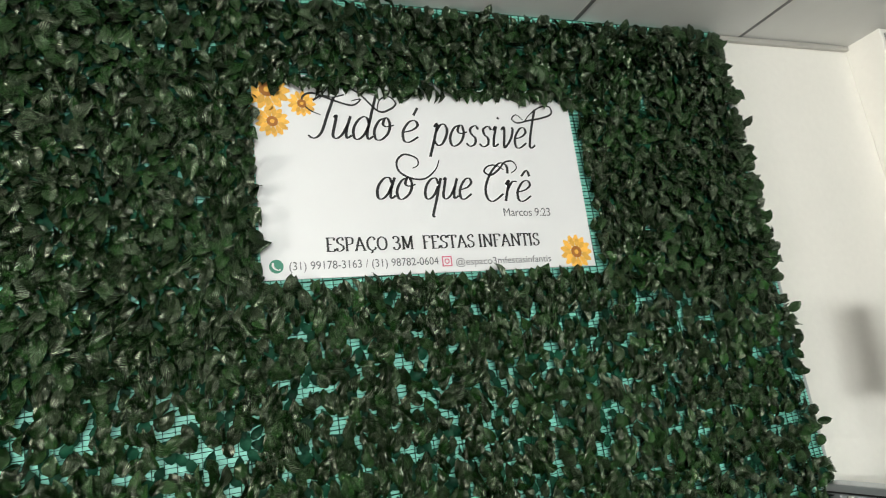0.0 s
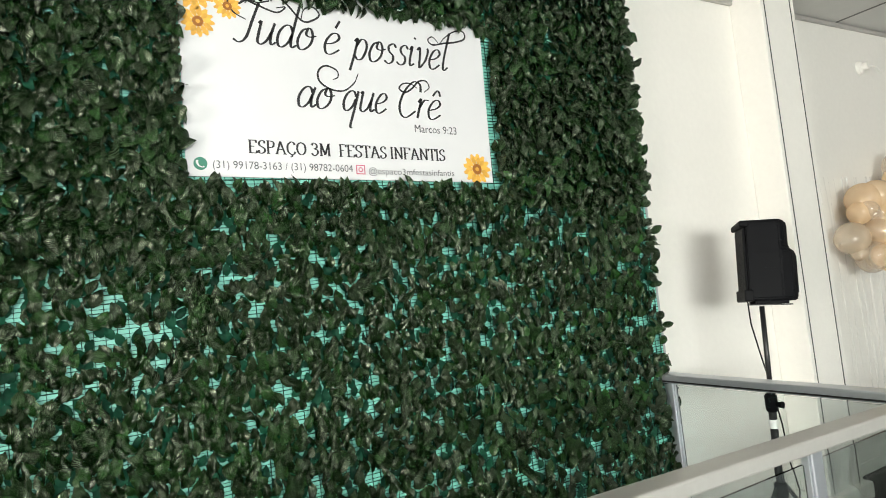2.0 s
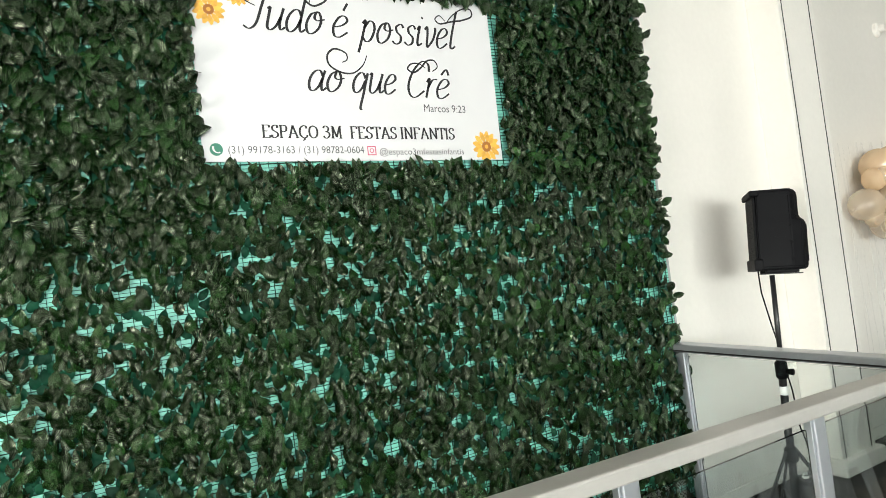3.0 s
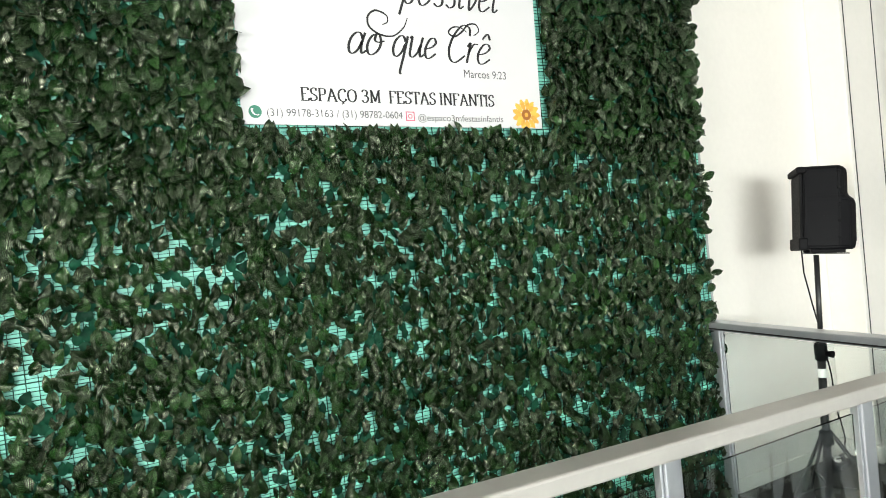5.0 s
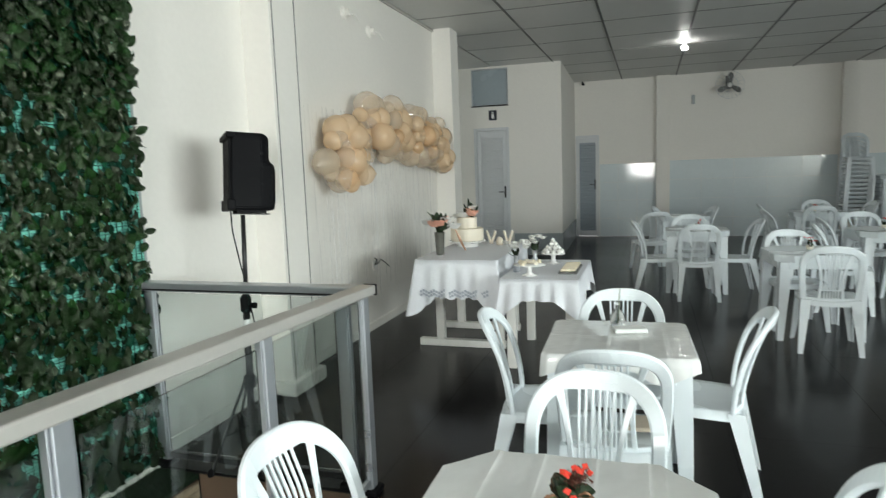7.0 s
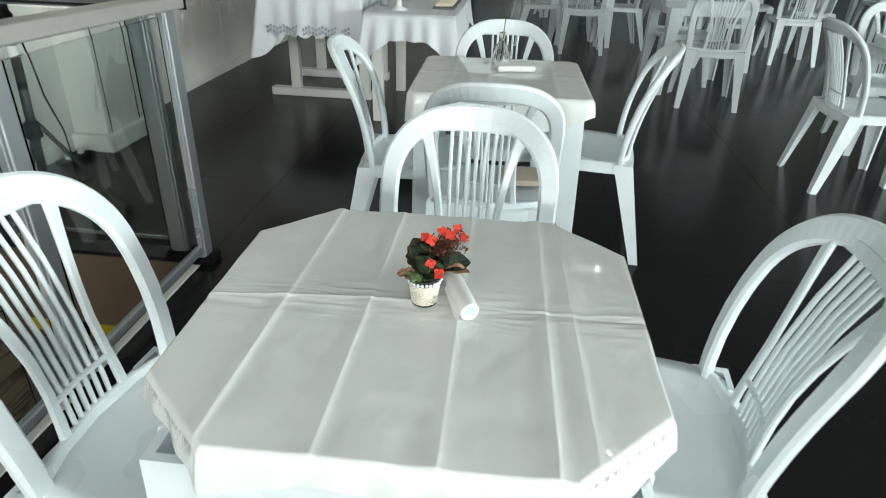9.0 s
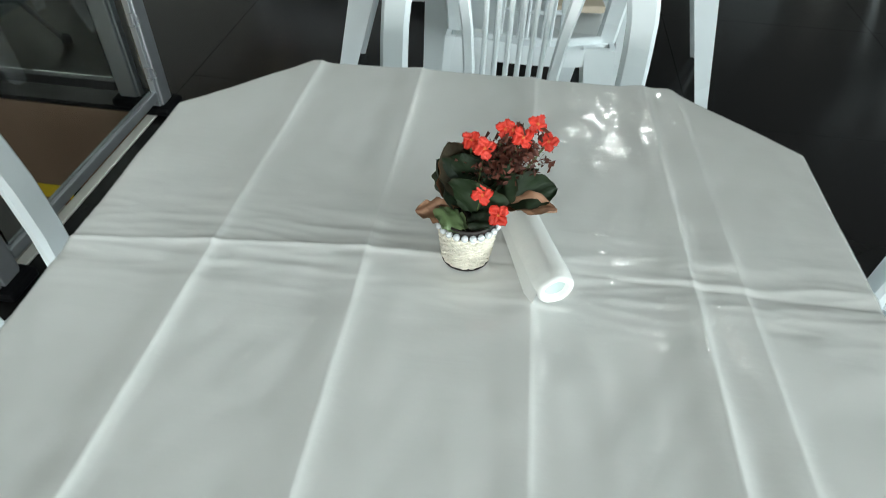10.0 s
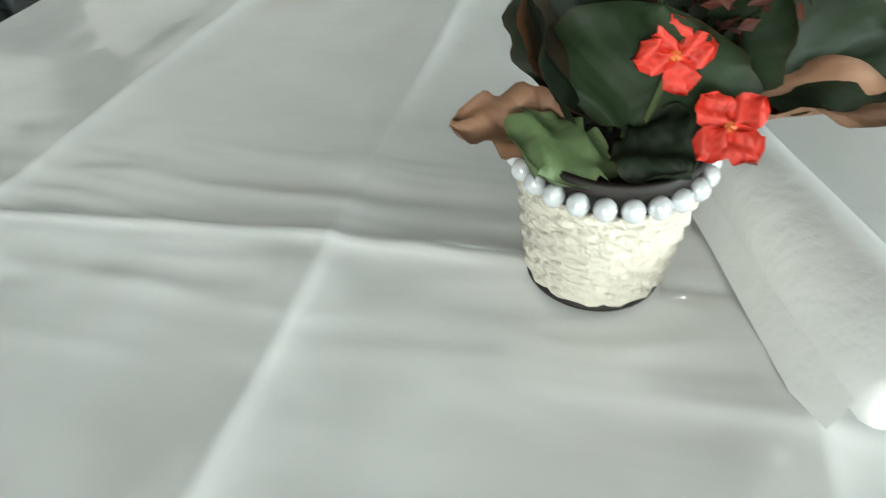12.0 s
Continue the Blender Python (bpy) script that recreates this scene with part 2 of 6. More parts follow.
LETTER = mat("cream_wood_letter", (0.74, 0.66, 0.54), 0.5, var=0.1)
ROPE = mat("woven_white_rope", (0.82, 0.77, 0.66), 0.75, var=0.18, grain=160, stain=30, bump=0.5, bump_scale=420)
SOIL = mat("dark_potting_soil", (0.016, 0.010, 0.007), 0.9, var=0.5, grain=300, bump=0.9, bump_scale=300)
POT_IN = mat("brown_pot_lining", (0.014, 0.009, 0.007), 0.6, var=0.2)
PEARL = mat("white_pearl_bead", (0.80, 0.83, 0.86), 0.14, metal=0.25, var=0.04, coat=0.6)
FL_RED = mat("coral_red_petal", (0.70, 0.045, 0.024), 0.5, var=0.16, grain=300, stain=60, island=0.5, obj=0.5)
FL_ORANGE = mat("orange_flower_heart", (0.70, 0.20, 0.04), 0.6, var=0.2)
FL_DEAD = mat("withered_brown_bloom", (0.10, 0.026, 0.014), 0.75, var=0.5, grain=200, island=0.9)
FL_SALMON = mat("salmon_rose", (0.88, 0.48, 0.36), 0.55, var=0.2, island=0.5)
FL_WHITE = mat("white_blossom", (0.84, 0.83, 0.80), 0.55, var=0.08, island=0.4)
GREEN = leaf_material("dark_green_leaf", (0.019, 0.032, 0.015), (0.030, 0.028, 0.014), 0.55, 0.06)
GREEN_L = leaf_material("pale_green_leaf", (0.13, 0.19, 0.08), (0.13, 0.15, 0.06), 0.45, 0.06)
GREEN_B = leaf_material("browned_leaf", (0.046, 0.035, 0.019), (0.20, 0.085, 0.04), 0.6, 0.06)
BROWN_L = leaf_material("withered_leaf", (0.20, 0.105, 0.06), (0.16, 0.08, 0.045), 0.6, 0.06)
for green in (GREEN, GREEN_B):
    green.node_tree.nodes["Principled BSDF"].inputs["Specular IOR Level"].default_value = 0.22
STEM = mat("green_stem", (0.10, 0.13, 0.05), 0.5, var=0.2)
PAPER = mat("rolled_white_napkin", (0.88, 0.885, 0.87), 0.7, var=0.03, grain=40, bump=0.12, bump_scale=90)
# bluish paper toned down to carry the shade inside the roll's end
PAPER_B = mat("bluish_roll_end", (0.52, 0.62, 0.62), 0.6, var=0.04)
CARD = mat("brown_paper_packet", (0.55, 0.46, 0.36), 0.7, var=0.1)
LAMP_ON = glow("lit_led_bulb", (1.0, 0.98, 0.94), 75.0)


# ---- small builders ----
def part(name, bm, material, parent=None, label="", smooth=False):
    """One bmesh as one mesh object, under parent if there is one."""
    me = bpy.data.meshes.new(name)
    bm.to_mesh(me)
    bm.free()
    me.materials.append(material)
    if smooth:
        me.polygons.foreach_set("use_smooth", [True] * len(me.polygons))
    ob = new(name, me)
    ob.parent = parent
    if label:
        ob["label"] = label
    return ob


def again(ob, m, parent=None, name=None):
    """Another object on ob's mesh."""
    o = new(name or ob.name.split(".")[0], ob.data)
    o.parent = parent if parent else ob.parent
    o.matrix_basis = m
    return o


def thing(name, m, label, category, group="", kind=""):
    e = new(name)
    e.empty_display_size = 0.1
    e.matrix_basis = m
    return tagged(e, label, category, group, kind)


def add_box(bm, lo, hi, bevel=0.0, seg=2, m=None):
    r = bmesh.ops.create_cube(bm, size=1)
    vs = r["verts"]
    for v in vs:
        for i in range(3):
            v.co[i] = lo[i] + (v.co[i] + 0.5) * (hi[i] - lo[i])
    if bevel:
        es = {e for v in vs for e in v.link_edges}
        o = bmesh.ops.bevel(bm, geom=list(es), offset=bevel, segments=seg, affect="EDGES", profile=0.5)
        vs = list({v for f in o["faces"] for v in f.verts} | {v for v in vs if v.is_valid})
    if m is not None:
        bmesh.ops.transform(bm, matrix=m, verts=vs)
    return vs


def box(lo, hi, bevel=0.0, seg=2, m=None):
    bm = bmesh.new()
    add_box(bm, lo, hi, bevel, seg, m)
    return bm


def lathe(profile, n=24, bm=None, m=None):
    """A turned body from (radius, z) pairs."""
    bm = bm or bmesh.new()
    rings = []
    for r, z in profile:
        rings.append([bm.verts.new((r * math.cos(2 * math.pi * k / n), r * math.sin(2 * math.pi * k / n), z)) for k in range(n)])
    for a, b in zip(rings, rings[1:]):
        for k in range(n):
            bm.faces.new((a[k], a[(k + 1) % n], b[(k + 1) % n], b[k]))
    if profile[0][0] > 1e-5:
        bm.faces.new(rings[0][::-1])
    if profile[-1][0] > 1e-5:
        bm.faces.new(rings[-1])
    if m is not None:
        bmesh.ops.transform(bm, matrix=m, verts=[v for r in rings for v in r])
    return bm


def tube(points, radius, n=8, bm=None, flat=1.0):
    """A bar along points; radius may be a list. flat squeezes it along its side axis."""
    bm = bm or bmesh.new()
    pts = [Vector(p) for p in points]
    rad = radius if isinstance(radius, (list, tuple)) else [radius] * len(pts)
    rings = []
    side = None
    for i, p in enumerate(pts):
        d = (pts[min(i + 1, len(pts) - 1)] - pts[max(i - 1, 0)]).normalized()
        ref = side if side is not None else (Vector((0, 0, 1)) if abs(d.z) < 0.9 else Vector((1, 0, 0)))
        u = (ref - d * ref.dot(d)).normalized()
        side = u
        w = d.cross(u)
        rings.append([bm.verts.new(p + u * (rad[i] * math.cos(2 * math.pi * k / n)) + w * (rad[i] * flat * math.sin(2 * math.pi * k / n))) for k in range(n)])
    for a, b in zip(rings, rings[1:]):
        for k in range(n):
            bm.faces.new((a[k], a[(k + 1) % n], b[(k + 1) % n], b[k]))
    bm.faces.new(rings[0][::-1])
    bm.faces.new(rings[-1])
    return bm


def ribbon(points, normals, width, thick, bm=None):
    """A flat moulded strip: rectangle of width x thick swept along points, lying across its normals."""
    bm = bm or bmesh.new()
    pts = [Vector(p) for p in points]
    rings = []
    for i, p in enumerate(pts):
        d = (pts[min(i + 1, len(pts) - 1)] - pts[max(i - 1, 0)]).normalized()
        nn = Vector(normals[i] if isinstance(normals, list) else normals)
        nn = (nn - d * nn.dot(d)).normalized()
        s = d.cross(nn)
        w = width[i] if isinstance(width, list) else width
        t = thick[i] if isinstance(thick, list) else thick
        c = 0.3 * min(w, t)
        prof = ((-w / 2 + c, -t / 2), (w / 2 - c, -t / 2), (w / 2, -t / 2 + c), (w / 2, t / 2 - c), (w / 2 - c, t / 2), (-w / 2 + c, t / 2), (-w / 2, t / 2 - c), (-w / 2, -t / 2 + c))
        rings.append([bm.verts.new(p + s * a + nn * b) for a, b in prof])
    for a, b in zip(rings, rings[1:]):
        for k in range(8):
            bm.faces.new((a[k], a[(k + 1) % 8], b[(k + 1) % 8], b[k]))
    bm.faces.new(rings[0][::-1])
    bm.faces.new(rings[-1])
    return bm


def arc(n, f):
    return [f(i / (n - 1)) for i in range(n)]


# ---- large structure ----
WEST, NORTH, CEILING = -2.06, 14.05, 3.22
WELL = (-2.06, -0.80, -2.6, 2.87)   # stairwell: x0, x1, y0, y1


def wall(name, lo, hi, material=None, label="plain white painted plaster wall", bevel=0.0):
    return tagged(part(name, box(lo, hi, bevel), material or WALL), label, "wall", kind="structure")


def wall_with_openings(name, axis, at, thick, span, height, holes, material, label):
    """A wall across the given axis, with rectangular openings (a0, a1, z0, z1) cut through it."""
    bm = bmesh.new()
    cuts = sorted({span[0], span[1], *[h[0] for h in holes], *[h[1] for h in holes]})
    for a0, a1 in zip(cuts, cuts[1:]):
        zs = sorted((h[2], h[3]) for h in holes if h[0] <= a0 + 1e-6 and h[1] >= a1 - 1e-6)
        z = height[0]
        for z0, z1 in zs + [(height[1], height[1])]:
            if z0 > z + 1e-6:
                lo = (at, a0, z) if axis == "x" else (a0, at, z)
                hi = (at + thick, a1, z0) if axis == "x" else (a1, at + thick, z0)
                add_box(bm, lo, hi)
            z = z1
    bmesh.ops.remove_doubles(bm, verts=bm.verts, dist=1e-5)
    return tagged(part(name, bm, material), label, "wall", kind="structure")


# floor slab round the stairwell
bm = bmesh.new()
for lo, hi in (((WELL[1], SOUTH, -0.25), (EAST, NORTH, -0.012)), ((WEST, WELL[3], -0.25), (WELL[1], NORTH, -0.012)),
               ((WEST, SOUTH, -0.25), (WELL[1], WELL[2], -0.012)), ((-2.8, 8.2, -0.25), (WEST, 11.4, -0.012))):
    add_box(bm, lo, hi)
floor = tagged(part("floor", bm, GROUT), "dark charcoal polished floor tiles with fine joints", "floor", kind="structure")

# ceiling: square panels laid in a dark grid
bm = bmesh.new()
add_box(bm, (-2.8, SOUTH, CEILING + 0.02), (EAST, NORTH, CEILING + 0.12))
GX = [-2.06, -1.04, -0.06, 0.98, 2.01, 3.05, 4.05, 5.05, 6.05, 7.05, EAST]
GY = [SOUTH, -2.1, -1.05, 0.0, 1.05, 2.1, 3.15, 4.2, 5.22, 6.26, 7.36, 8.43, 9.48, 10.55, 11.6, 12.7, NORTH]
for x0, x1 in zip(GX, GX[1:]):
    for y0, y1 in zip(GY, GY[1:]):
        add_box(bm, (x0 + 0.014, y0 + 0.008, CEILING), (x1 - 0.014, y1 - 0.008, CEILING + 0.015))
add_box(bm, (-2.8, 8.2, CEILING), (-2.075, 11.4, CEILING + 0.015))
tagged(part("ceiling", bm, CEIL), "white square ceiling panels in a dark metal grid", "ceiling", kind="structure")
bm = bmesh.new()
for x in GX[1:-1]:
    add_box(bm, (x - 0.012, SOUTH, CEILING - 0.006), (x + 0.012, NORTH, CEILING + 0.012))
for y in GY[1:-1]:
    add_box(bm, (WEST, y - 0.010, CEILING - 0.003), (EAST, y + 0.010, CEILING + 0.012))
tagged(part("trim_ceiling_grid", bm, GRID), "thin dark metal ceiling grid bars", "ceiling grid", kind="structure")
bm = box((WEST, 2.98, CEILING - 0.03), (WEST + 0.025, 8.0, CEILING - 0.002), 0.004)
tagged(part("trim_cornice", bm, ALU_TOP), "pale metal edge strip under the ceiling", "trim", kind="structure")

wall("wall_west", (WEST - 0.2, SOUTH, -2.9), (WEST, 8.2, CEILING + 0.02))
wall("wall_alcove", (-3.0, 8.2, -0.25), (-2.8, 11.4, CEILING + 0.02))
wall("wall_pillar_near", (WEST, 3.99, 0.0), (-1.85, 4.35, CEILING), bevel=0.006, label="white plastered pillar on the long wall")
wall("wall_pillar_far", (WEST, 7.9, 0.0), (-1.82, 8.2, CEILING), bevel=0.006, label="white plastered pillar beside the alcove")
bm = bmesh.new()
for lo, hi in (((WEST, 3.95, 0.0), (-1.81, 4.39, 0.10)),):
    add_box(bm, lo, hi, 0.012)
add_box(bm, (WEST, 2.98, 0.0), (WEST + 0.012, 3.95, 0.08), 0.003)
add_box(bm, (WEST, 4.39, 0.0), (WEST + 0.012, 7.9, 0.08), 0.003)
tagged(part("baseboard_west", bm, WALL), "low white plaster skirting", "baseboard", kind="structure")
bm = bmesh.new()
add_box(bm, (-1.8495, 4.02, 0.1), (-1.847, 4.026, CEILING - 0.03))
add_box(bm, (-1.8495, 4.30, 0.1), (-1.847, 4.306, CEILING - 0.03))
tagged(part("trim_pillar_joint", bm, GROUT), "thin dark joint lines down the pillar", "trim", kind="structure")

# toilet block with its door and high window; the back wall
WCY, WCX = 11.09, -0.91
wall_with_openings("wall_toilet", "y", WCY, 0.14, (-2.8, WCX), (0.0, CEILING + 0.02),
                   [(-2.42, -1.80, 0.0, 2.20), (-2.44, -1.80, 2.56, 3.19)], WALL, "white painted wall of the toilet block")
side_wall = wall("wall_toilet_side", (WCX - 0.14, WCY + 0.14, 0.0), (WCX, NORTH, CEILING + 0.02))
for v in side_wall.data.vertices:      # the side wall runs slightly askew to the back wall
    v.co.x -= 0.10 * (v.co.y - WCY) / (NORTH - WCY)
wall_with_openings("wall_north", "y", NORTH, 0.2, (-2.8, EAST + 0.2), (0.0, CEILING + 0.02),
                   [(-1.00, -0.52, 0.0, 2.12)], WALL, "white painted back wall with a tiled lower half")
wall("wall_toilet_back", (-2.8, WCY + 1.2, 0.0), (WCX - 0.14, WCY + 1.3, CEILING))
wall("wall_north_back", (-1.4, NORTH + 1.2, 0.0), (0.4, NORTH + 1.3, CEILING))
for x0, x1 in ((0.61, 0.87), (3.86, 4.15)):
    wall("wall_pilaster_north", (x0, NORTH - 0.13, 0.0), (x1, NORTH, CEILING), bevel=0.005, label="shallow white pilaster on the back wall")
wall("wall_column", (4.38, 10.9, 0.0), (4.70, 11.22, CEILING), bevel=0.008, label="free-standing white square column")
wall_with_openings("wall_east", "x", EAST, 0.2, (SOUTH, NORTH), (-0.25, CEILING + 0.12),
                   [(-3.4, 1.8, 1.0, 2.5), (7.6, 11.6, 1.0, 2.5)], WALL, "white side wall with wide window openings")
wall_with_openings("wall_south", "y", SOUTH - 0.2, 0.2, (WEST - 0.2, EAST + 0.2), (-2.9, CEILING + 0.12),
                   [(-0.4, 0.66, 0.9, 2.4)], WALL, "white end wall with a window opening")
wall("wall_well_east", (WELL[1], WELL[2], -2.9), (WELL[1] + 0.12, WELL[3], -0.25), BROWN, "brown painted side of the stairwell")
ground = tagged(part("ground", box((-60, -60, -3.2), (60, 60, -2.95)), mat("outdoor_ground", (0.22, 0.20, 0.17), 0.9, var=0.2, stain=0.2)), "pale dusty ground outside", "ground", kind="structure")

# ---- stairwell ----
tagged(part("wall_well_end", box((-1.74, WELL[3], -0.46), (WELL[1], WELL[3] + 0.12, -0.255)), BROWN), "brown slab edge over the stairs", "wall", kind="structure")
tagged(part("wall_well_edge", box((-1.74, WELL[3] - 0.006, -0.40), (WELL[1], WELL[3] - 0.001, -0.012)), BROWN), "brown painted slab face under the railing", "wall", kind="structure")
tape = thing("hazard_tape", pose(0, WELL[3] - 0.012, -0.385), "yellow and black hazard tape along the slab edge", "hazard tape")
for k in range(6):
    x0 = -1.62 + k * 0.135
    part("stripe", box((x0, 0, -0.03), (x0 + 0.135, 0.003, 0.03)), YELLOW if k % 2 == 0 else BLACK, tape)
stairs = thing("stairs", pose(0, 0, 0), "dark brown tiled stairs going down", "stairs", kind="structure")
for k in range(15):
    y = WELL[2] + 0.3 + k * 0.29
    part("step", box((WELL[0] + 0.32, y, -0.18 * (k + 1) - 0.2), (WELL[1], y + 0.31, -0.18 * (k + 1)), 0.006, 1), STEP, stairs)
tagged(part("floor_lower", box((WEST, WELL[2], -3.0), (WELL[1], 8.0, -2.88)), STEP), "dark tiled floor below the stairs", "floor", kind="structure")
ledge = thing("planter_ledge", pose(0, 0, 0), "low ledge clad in wood-look tiles, topped with artificial turf", "ledge")
part("core", box((WEST, WELL[2], -2.88), (-1.752, WELL[3], -0.03)), GROUT, ledge)
wt = part("tile", box((-0.005, -0.446, -0.146), (0.005, 0.446, 0.146), 0.002, 1), WOOD_TILE, ledge)
wt.matrix_basis = pose(-1.746, WELL[3] - 0.46, -0.185)
for r in range(8):
    for c in range(5):
        if r or c:
            again(wt, pose(-1.746, WELL[3] - 0.46 - 0.9 * c + (0.3 if r % 2 else 0.0) * (c > 0), -0.185 - 0.3 * r), ledge)
part("turf", box((-2.0, WELL[2], -0.03), (-1.742, WELL[3] - 0.01, -0.006), 0.004), TURF, ledge, "dark green artificial turf")
rng = random.Random(4)
bm = bmesh.new()
for k in range(5200):
    x, y = rng.uniform(-1.995, -1.745), rng.uniform(0.6, WELL[3] - 0.02)
    a, hgt = rng.uniform(0, 6.28), rng.uniform(0.012, 0.026)
    dx, dy = 0.002 * math.cos(a), 0.002 * math.sin(a)
    lx, ly = rng.uniform(-0.008, 0.008), rng.uniform(-0.008, 0.008)
    bm.faces.new([bm.verts.new(p) for p in ((x - dx, y - dy, -0.007), (x + dx, y + dy, -0.007), (x + lx, y + ly, -0.007 + hgt))])
tagged(part("grass_blades", bm, TURF, ledge), kind="stuff")
part("kerb", box((WEST, WELL[2], -0.03), (-2.001, WELL[3] + 0.1, 0.02), 0.004), WALL, ledge, "white plastered kerb")

# ---- railing ----
RX, RY, RH = -0.765, 2.905, 0.995
rail = thing("glass_railing", pose(0, 0, 0), "grey aluminium railing with clear glass panels round the stairwell", "railing")
bm = box((RX - 0.043, -2.2, RH - 0.045), (RX + 0.043, RY + 0.043, RH), 0.007)
for v in bm.verts:
    v.co.z += 0.027 * (RY - v.co.y)
top = part("handrail", bm, ALU_TOP, rail, "worn anodised flat handrail")
part("handrail", box((-2.045, RY - 0.043, RH - 0.047), (RX - 0.0435, RY + 0.043, RH - 0.002), 0.007), ALU, rail)
part("end_cap", box((RX - 0.02, RY + 0.0435, RH - 0.052), (RX + 0.046, RY + 0.05, RH + 0.002), 0.002), BLACK, rail, "black plastic end cap")
part("groove", box((-2.04, RY - 0.0445, RH - 0.040), (RX - 0.05, RY - 0.0432, RH - 0.032)), BLACK_METAL, rail, "dark groove")


def post(x, y, turn=0.0):
    RH = 0.995 + (0.027 * (RY - y) if y < 2.8 else 0)
    bm = box((-0.02, -0.027, 0.03), (0.02, 0.027, RH - 0.046), 0.004)
    add_box(bm, (-0.012, -0.036, 0.03), (0.012, -0.028, RH - 0.046), 0.002)
    add_box(bm, (-0.012, 0.028, 0.03), (0.012, 0.036, RH - 0.046), 0.002)
    p = part("post", bm, ALU, rail)
    p.matrix_basis = pose(x, y, 0, 0, 0, turn)
    f = part("foot", box((-0.045, -0.05, 0.001), (0.045, 0.05, 0.032), 0.01), BLACK, p, "black plastic post foot")
    return p


posts = [RY - 0.02, 2.10, 1.30, 0.50, -0.30, -1.10, -1.90]
for y in posts:
    post(RX, y)
post(RX - 0.115, RY, 90)
post(-1.98, RY, 90)


def pane(name, lo, hi):
    p = part(name, box(lo, hi), GLASS, rail, "clear glass panel")
    p.visible_shadow = False
    return p


for y0, y1 in zip(posts[1:], posts):
    pane("glass_pane", (RX - 0.004, y0 + 0.05, 0.085), (RX + 0.004, y1 - 0.05, RH - 0.06))
    part("channel", box((RX - 0.014, y0 + 0.038, 0.055), (RX + 0.014, y1 - 0.038, 0.085), 0.003), ALU, rail)
pane("glass_pane", (-1.94, RY - 0.004, 0.085), (RX - 0.16, RY + 0.004, RH - 0.06))
part("channel", box((-1.94, RY - 0.014, 0.045), (RX - 0.155, RY + 0.014, 0.075), 0.003), BLACK_METAL, rail)
tagged(part("trim_well_edge", box((WELL[1] - 0.002, -2.4, -0.012), (WELL[1] + 0.028, WELL[3], 0.003), 0.002), WALL), "white edge strip along the stairwell", "trim", kind="structure")

# ---- leaf wall with its sign ----
HY0, HY1, HZ0, HZ1 = -1.7, 2.92, 0.03, CEILING - 0.005
BOARD = WEST + 0.035
tagged(part("wall_mint", box((WEST, HY0 - 0.6, 0.0), (BOARD, HY1 + 0.012, CEILING - 0.001)), TEAL), "mint green painted panel behind artificial leaves", "wall", kind="structure")
tagged(part("trim_mint_edge", box((WEST, HY1 + 0.0125, 0.0), (BOARD + 0.002, HY1 + 0.03, CEILING - 0.001), 0.002), mat("grey_edge", (0.36, 0.38, 0.37), 0.5)), "grey edge of the leaf wall", "trim", kind="structure")
hedge = thing("artificial_hedge", pose(0, 0, 0), "dark green artificial leaf screen covering the mint wall", "leaf wall")
SG = (0.503, 1.935, 2.050, 2.890)      # the sign in its own layout
GAP = (0.580, 1.950, 2.044, 2.795)     # the bare patch left for it


def in_gap(y, z, g=0.0):
    """The bare patch hangs a little lower at its far end and widens upwards."""
    z += 0.037 * (y - 1.27)
    return GAP[0] + g < y < GAP[1] + 0.05 * (z - GAP[2]) - g and GAP[2] + g < z < GAP[3] - g


rng = random.Random(5)
bm = bmesh.new()
y = HY0
while y < HY1:
    w = rng.uniform(0.0009, 0.0016)
    add_box(bm, (BOARD + 0.006, y - w, HZ0), (BOARD + 0.009, y + w, HZ1))
    y += 0.036
z = HZ0
while z < HZ1:
    y = HY0
    while y < HY1:      # level strips in short lengths, unevenly wide
        w, d = rng.uniform(0.0009, 0.0022), rng.uniform(0.16, 0.4)
        add_box(bm, (BOARD + 0.0095, y, z - w), (BOARD + 0.012, min(y + d, HY1), z + w))
        y += d
    add_box(bm, (BOARD + 0.0125, HY0, z + 0.0125), (BOARD + 0.0140, HY1, z + 0.0143))
    z += 0.030
part("net", bm, NET, hedge, "green plastic net")

rows_v = (0.0, 0.22, 0.5, 0.78, 1.0)
rows_w = (0.14, 0.44, 0.5, 0.32, 0.0)


def leaf_points(length, width, curl, fold, droop):
    """A pointed leaf: v along y, u across x, z out of it."""
    pts, uvs, faces = [], [], []
    for v, w in zip(rows_v, rows_w):
        zc = curl * (v * (1 - v)) * 4 - droop * v * v
        if v < 1:
            for u in (-1, 0, 1):
                pts.append((u * w * width, v * length, zc + fold * abs(u) * w * width + 0.0022 * math.sin(7 * v + 2.3 * u + 90 * curl)))
                uvs.append((u, v))
        else:
            pts.append((0, length, zc))
            uvs.append((0, 1))
    for r in range(3):
        for c in range(2):
            a = r * 3 + c
            faces.append((a, a + 1, a + 4, a + 3))
    faces += [(9, 10, 12), (10, 11, 12)]
    return np.array(pts), uvs, faces


def mesh_of(name, verts, faces, uvs, material):
    me = bpy.data.meshes.new(name)
    me.from_pydata(verts, [], faces)
    layer = me.uv_layers.new(name="UVMap")
    flat = [c for f in faces for i in f for c in uvs[i]]
    layer.data.foreach_set("uv", flat)
    me.materials.append(material)
    me.polygons.foreach_set("use_smooth", [True] * len(me.polygons))
    return me


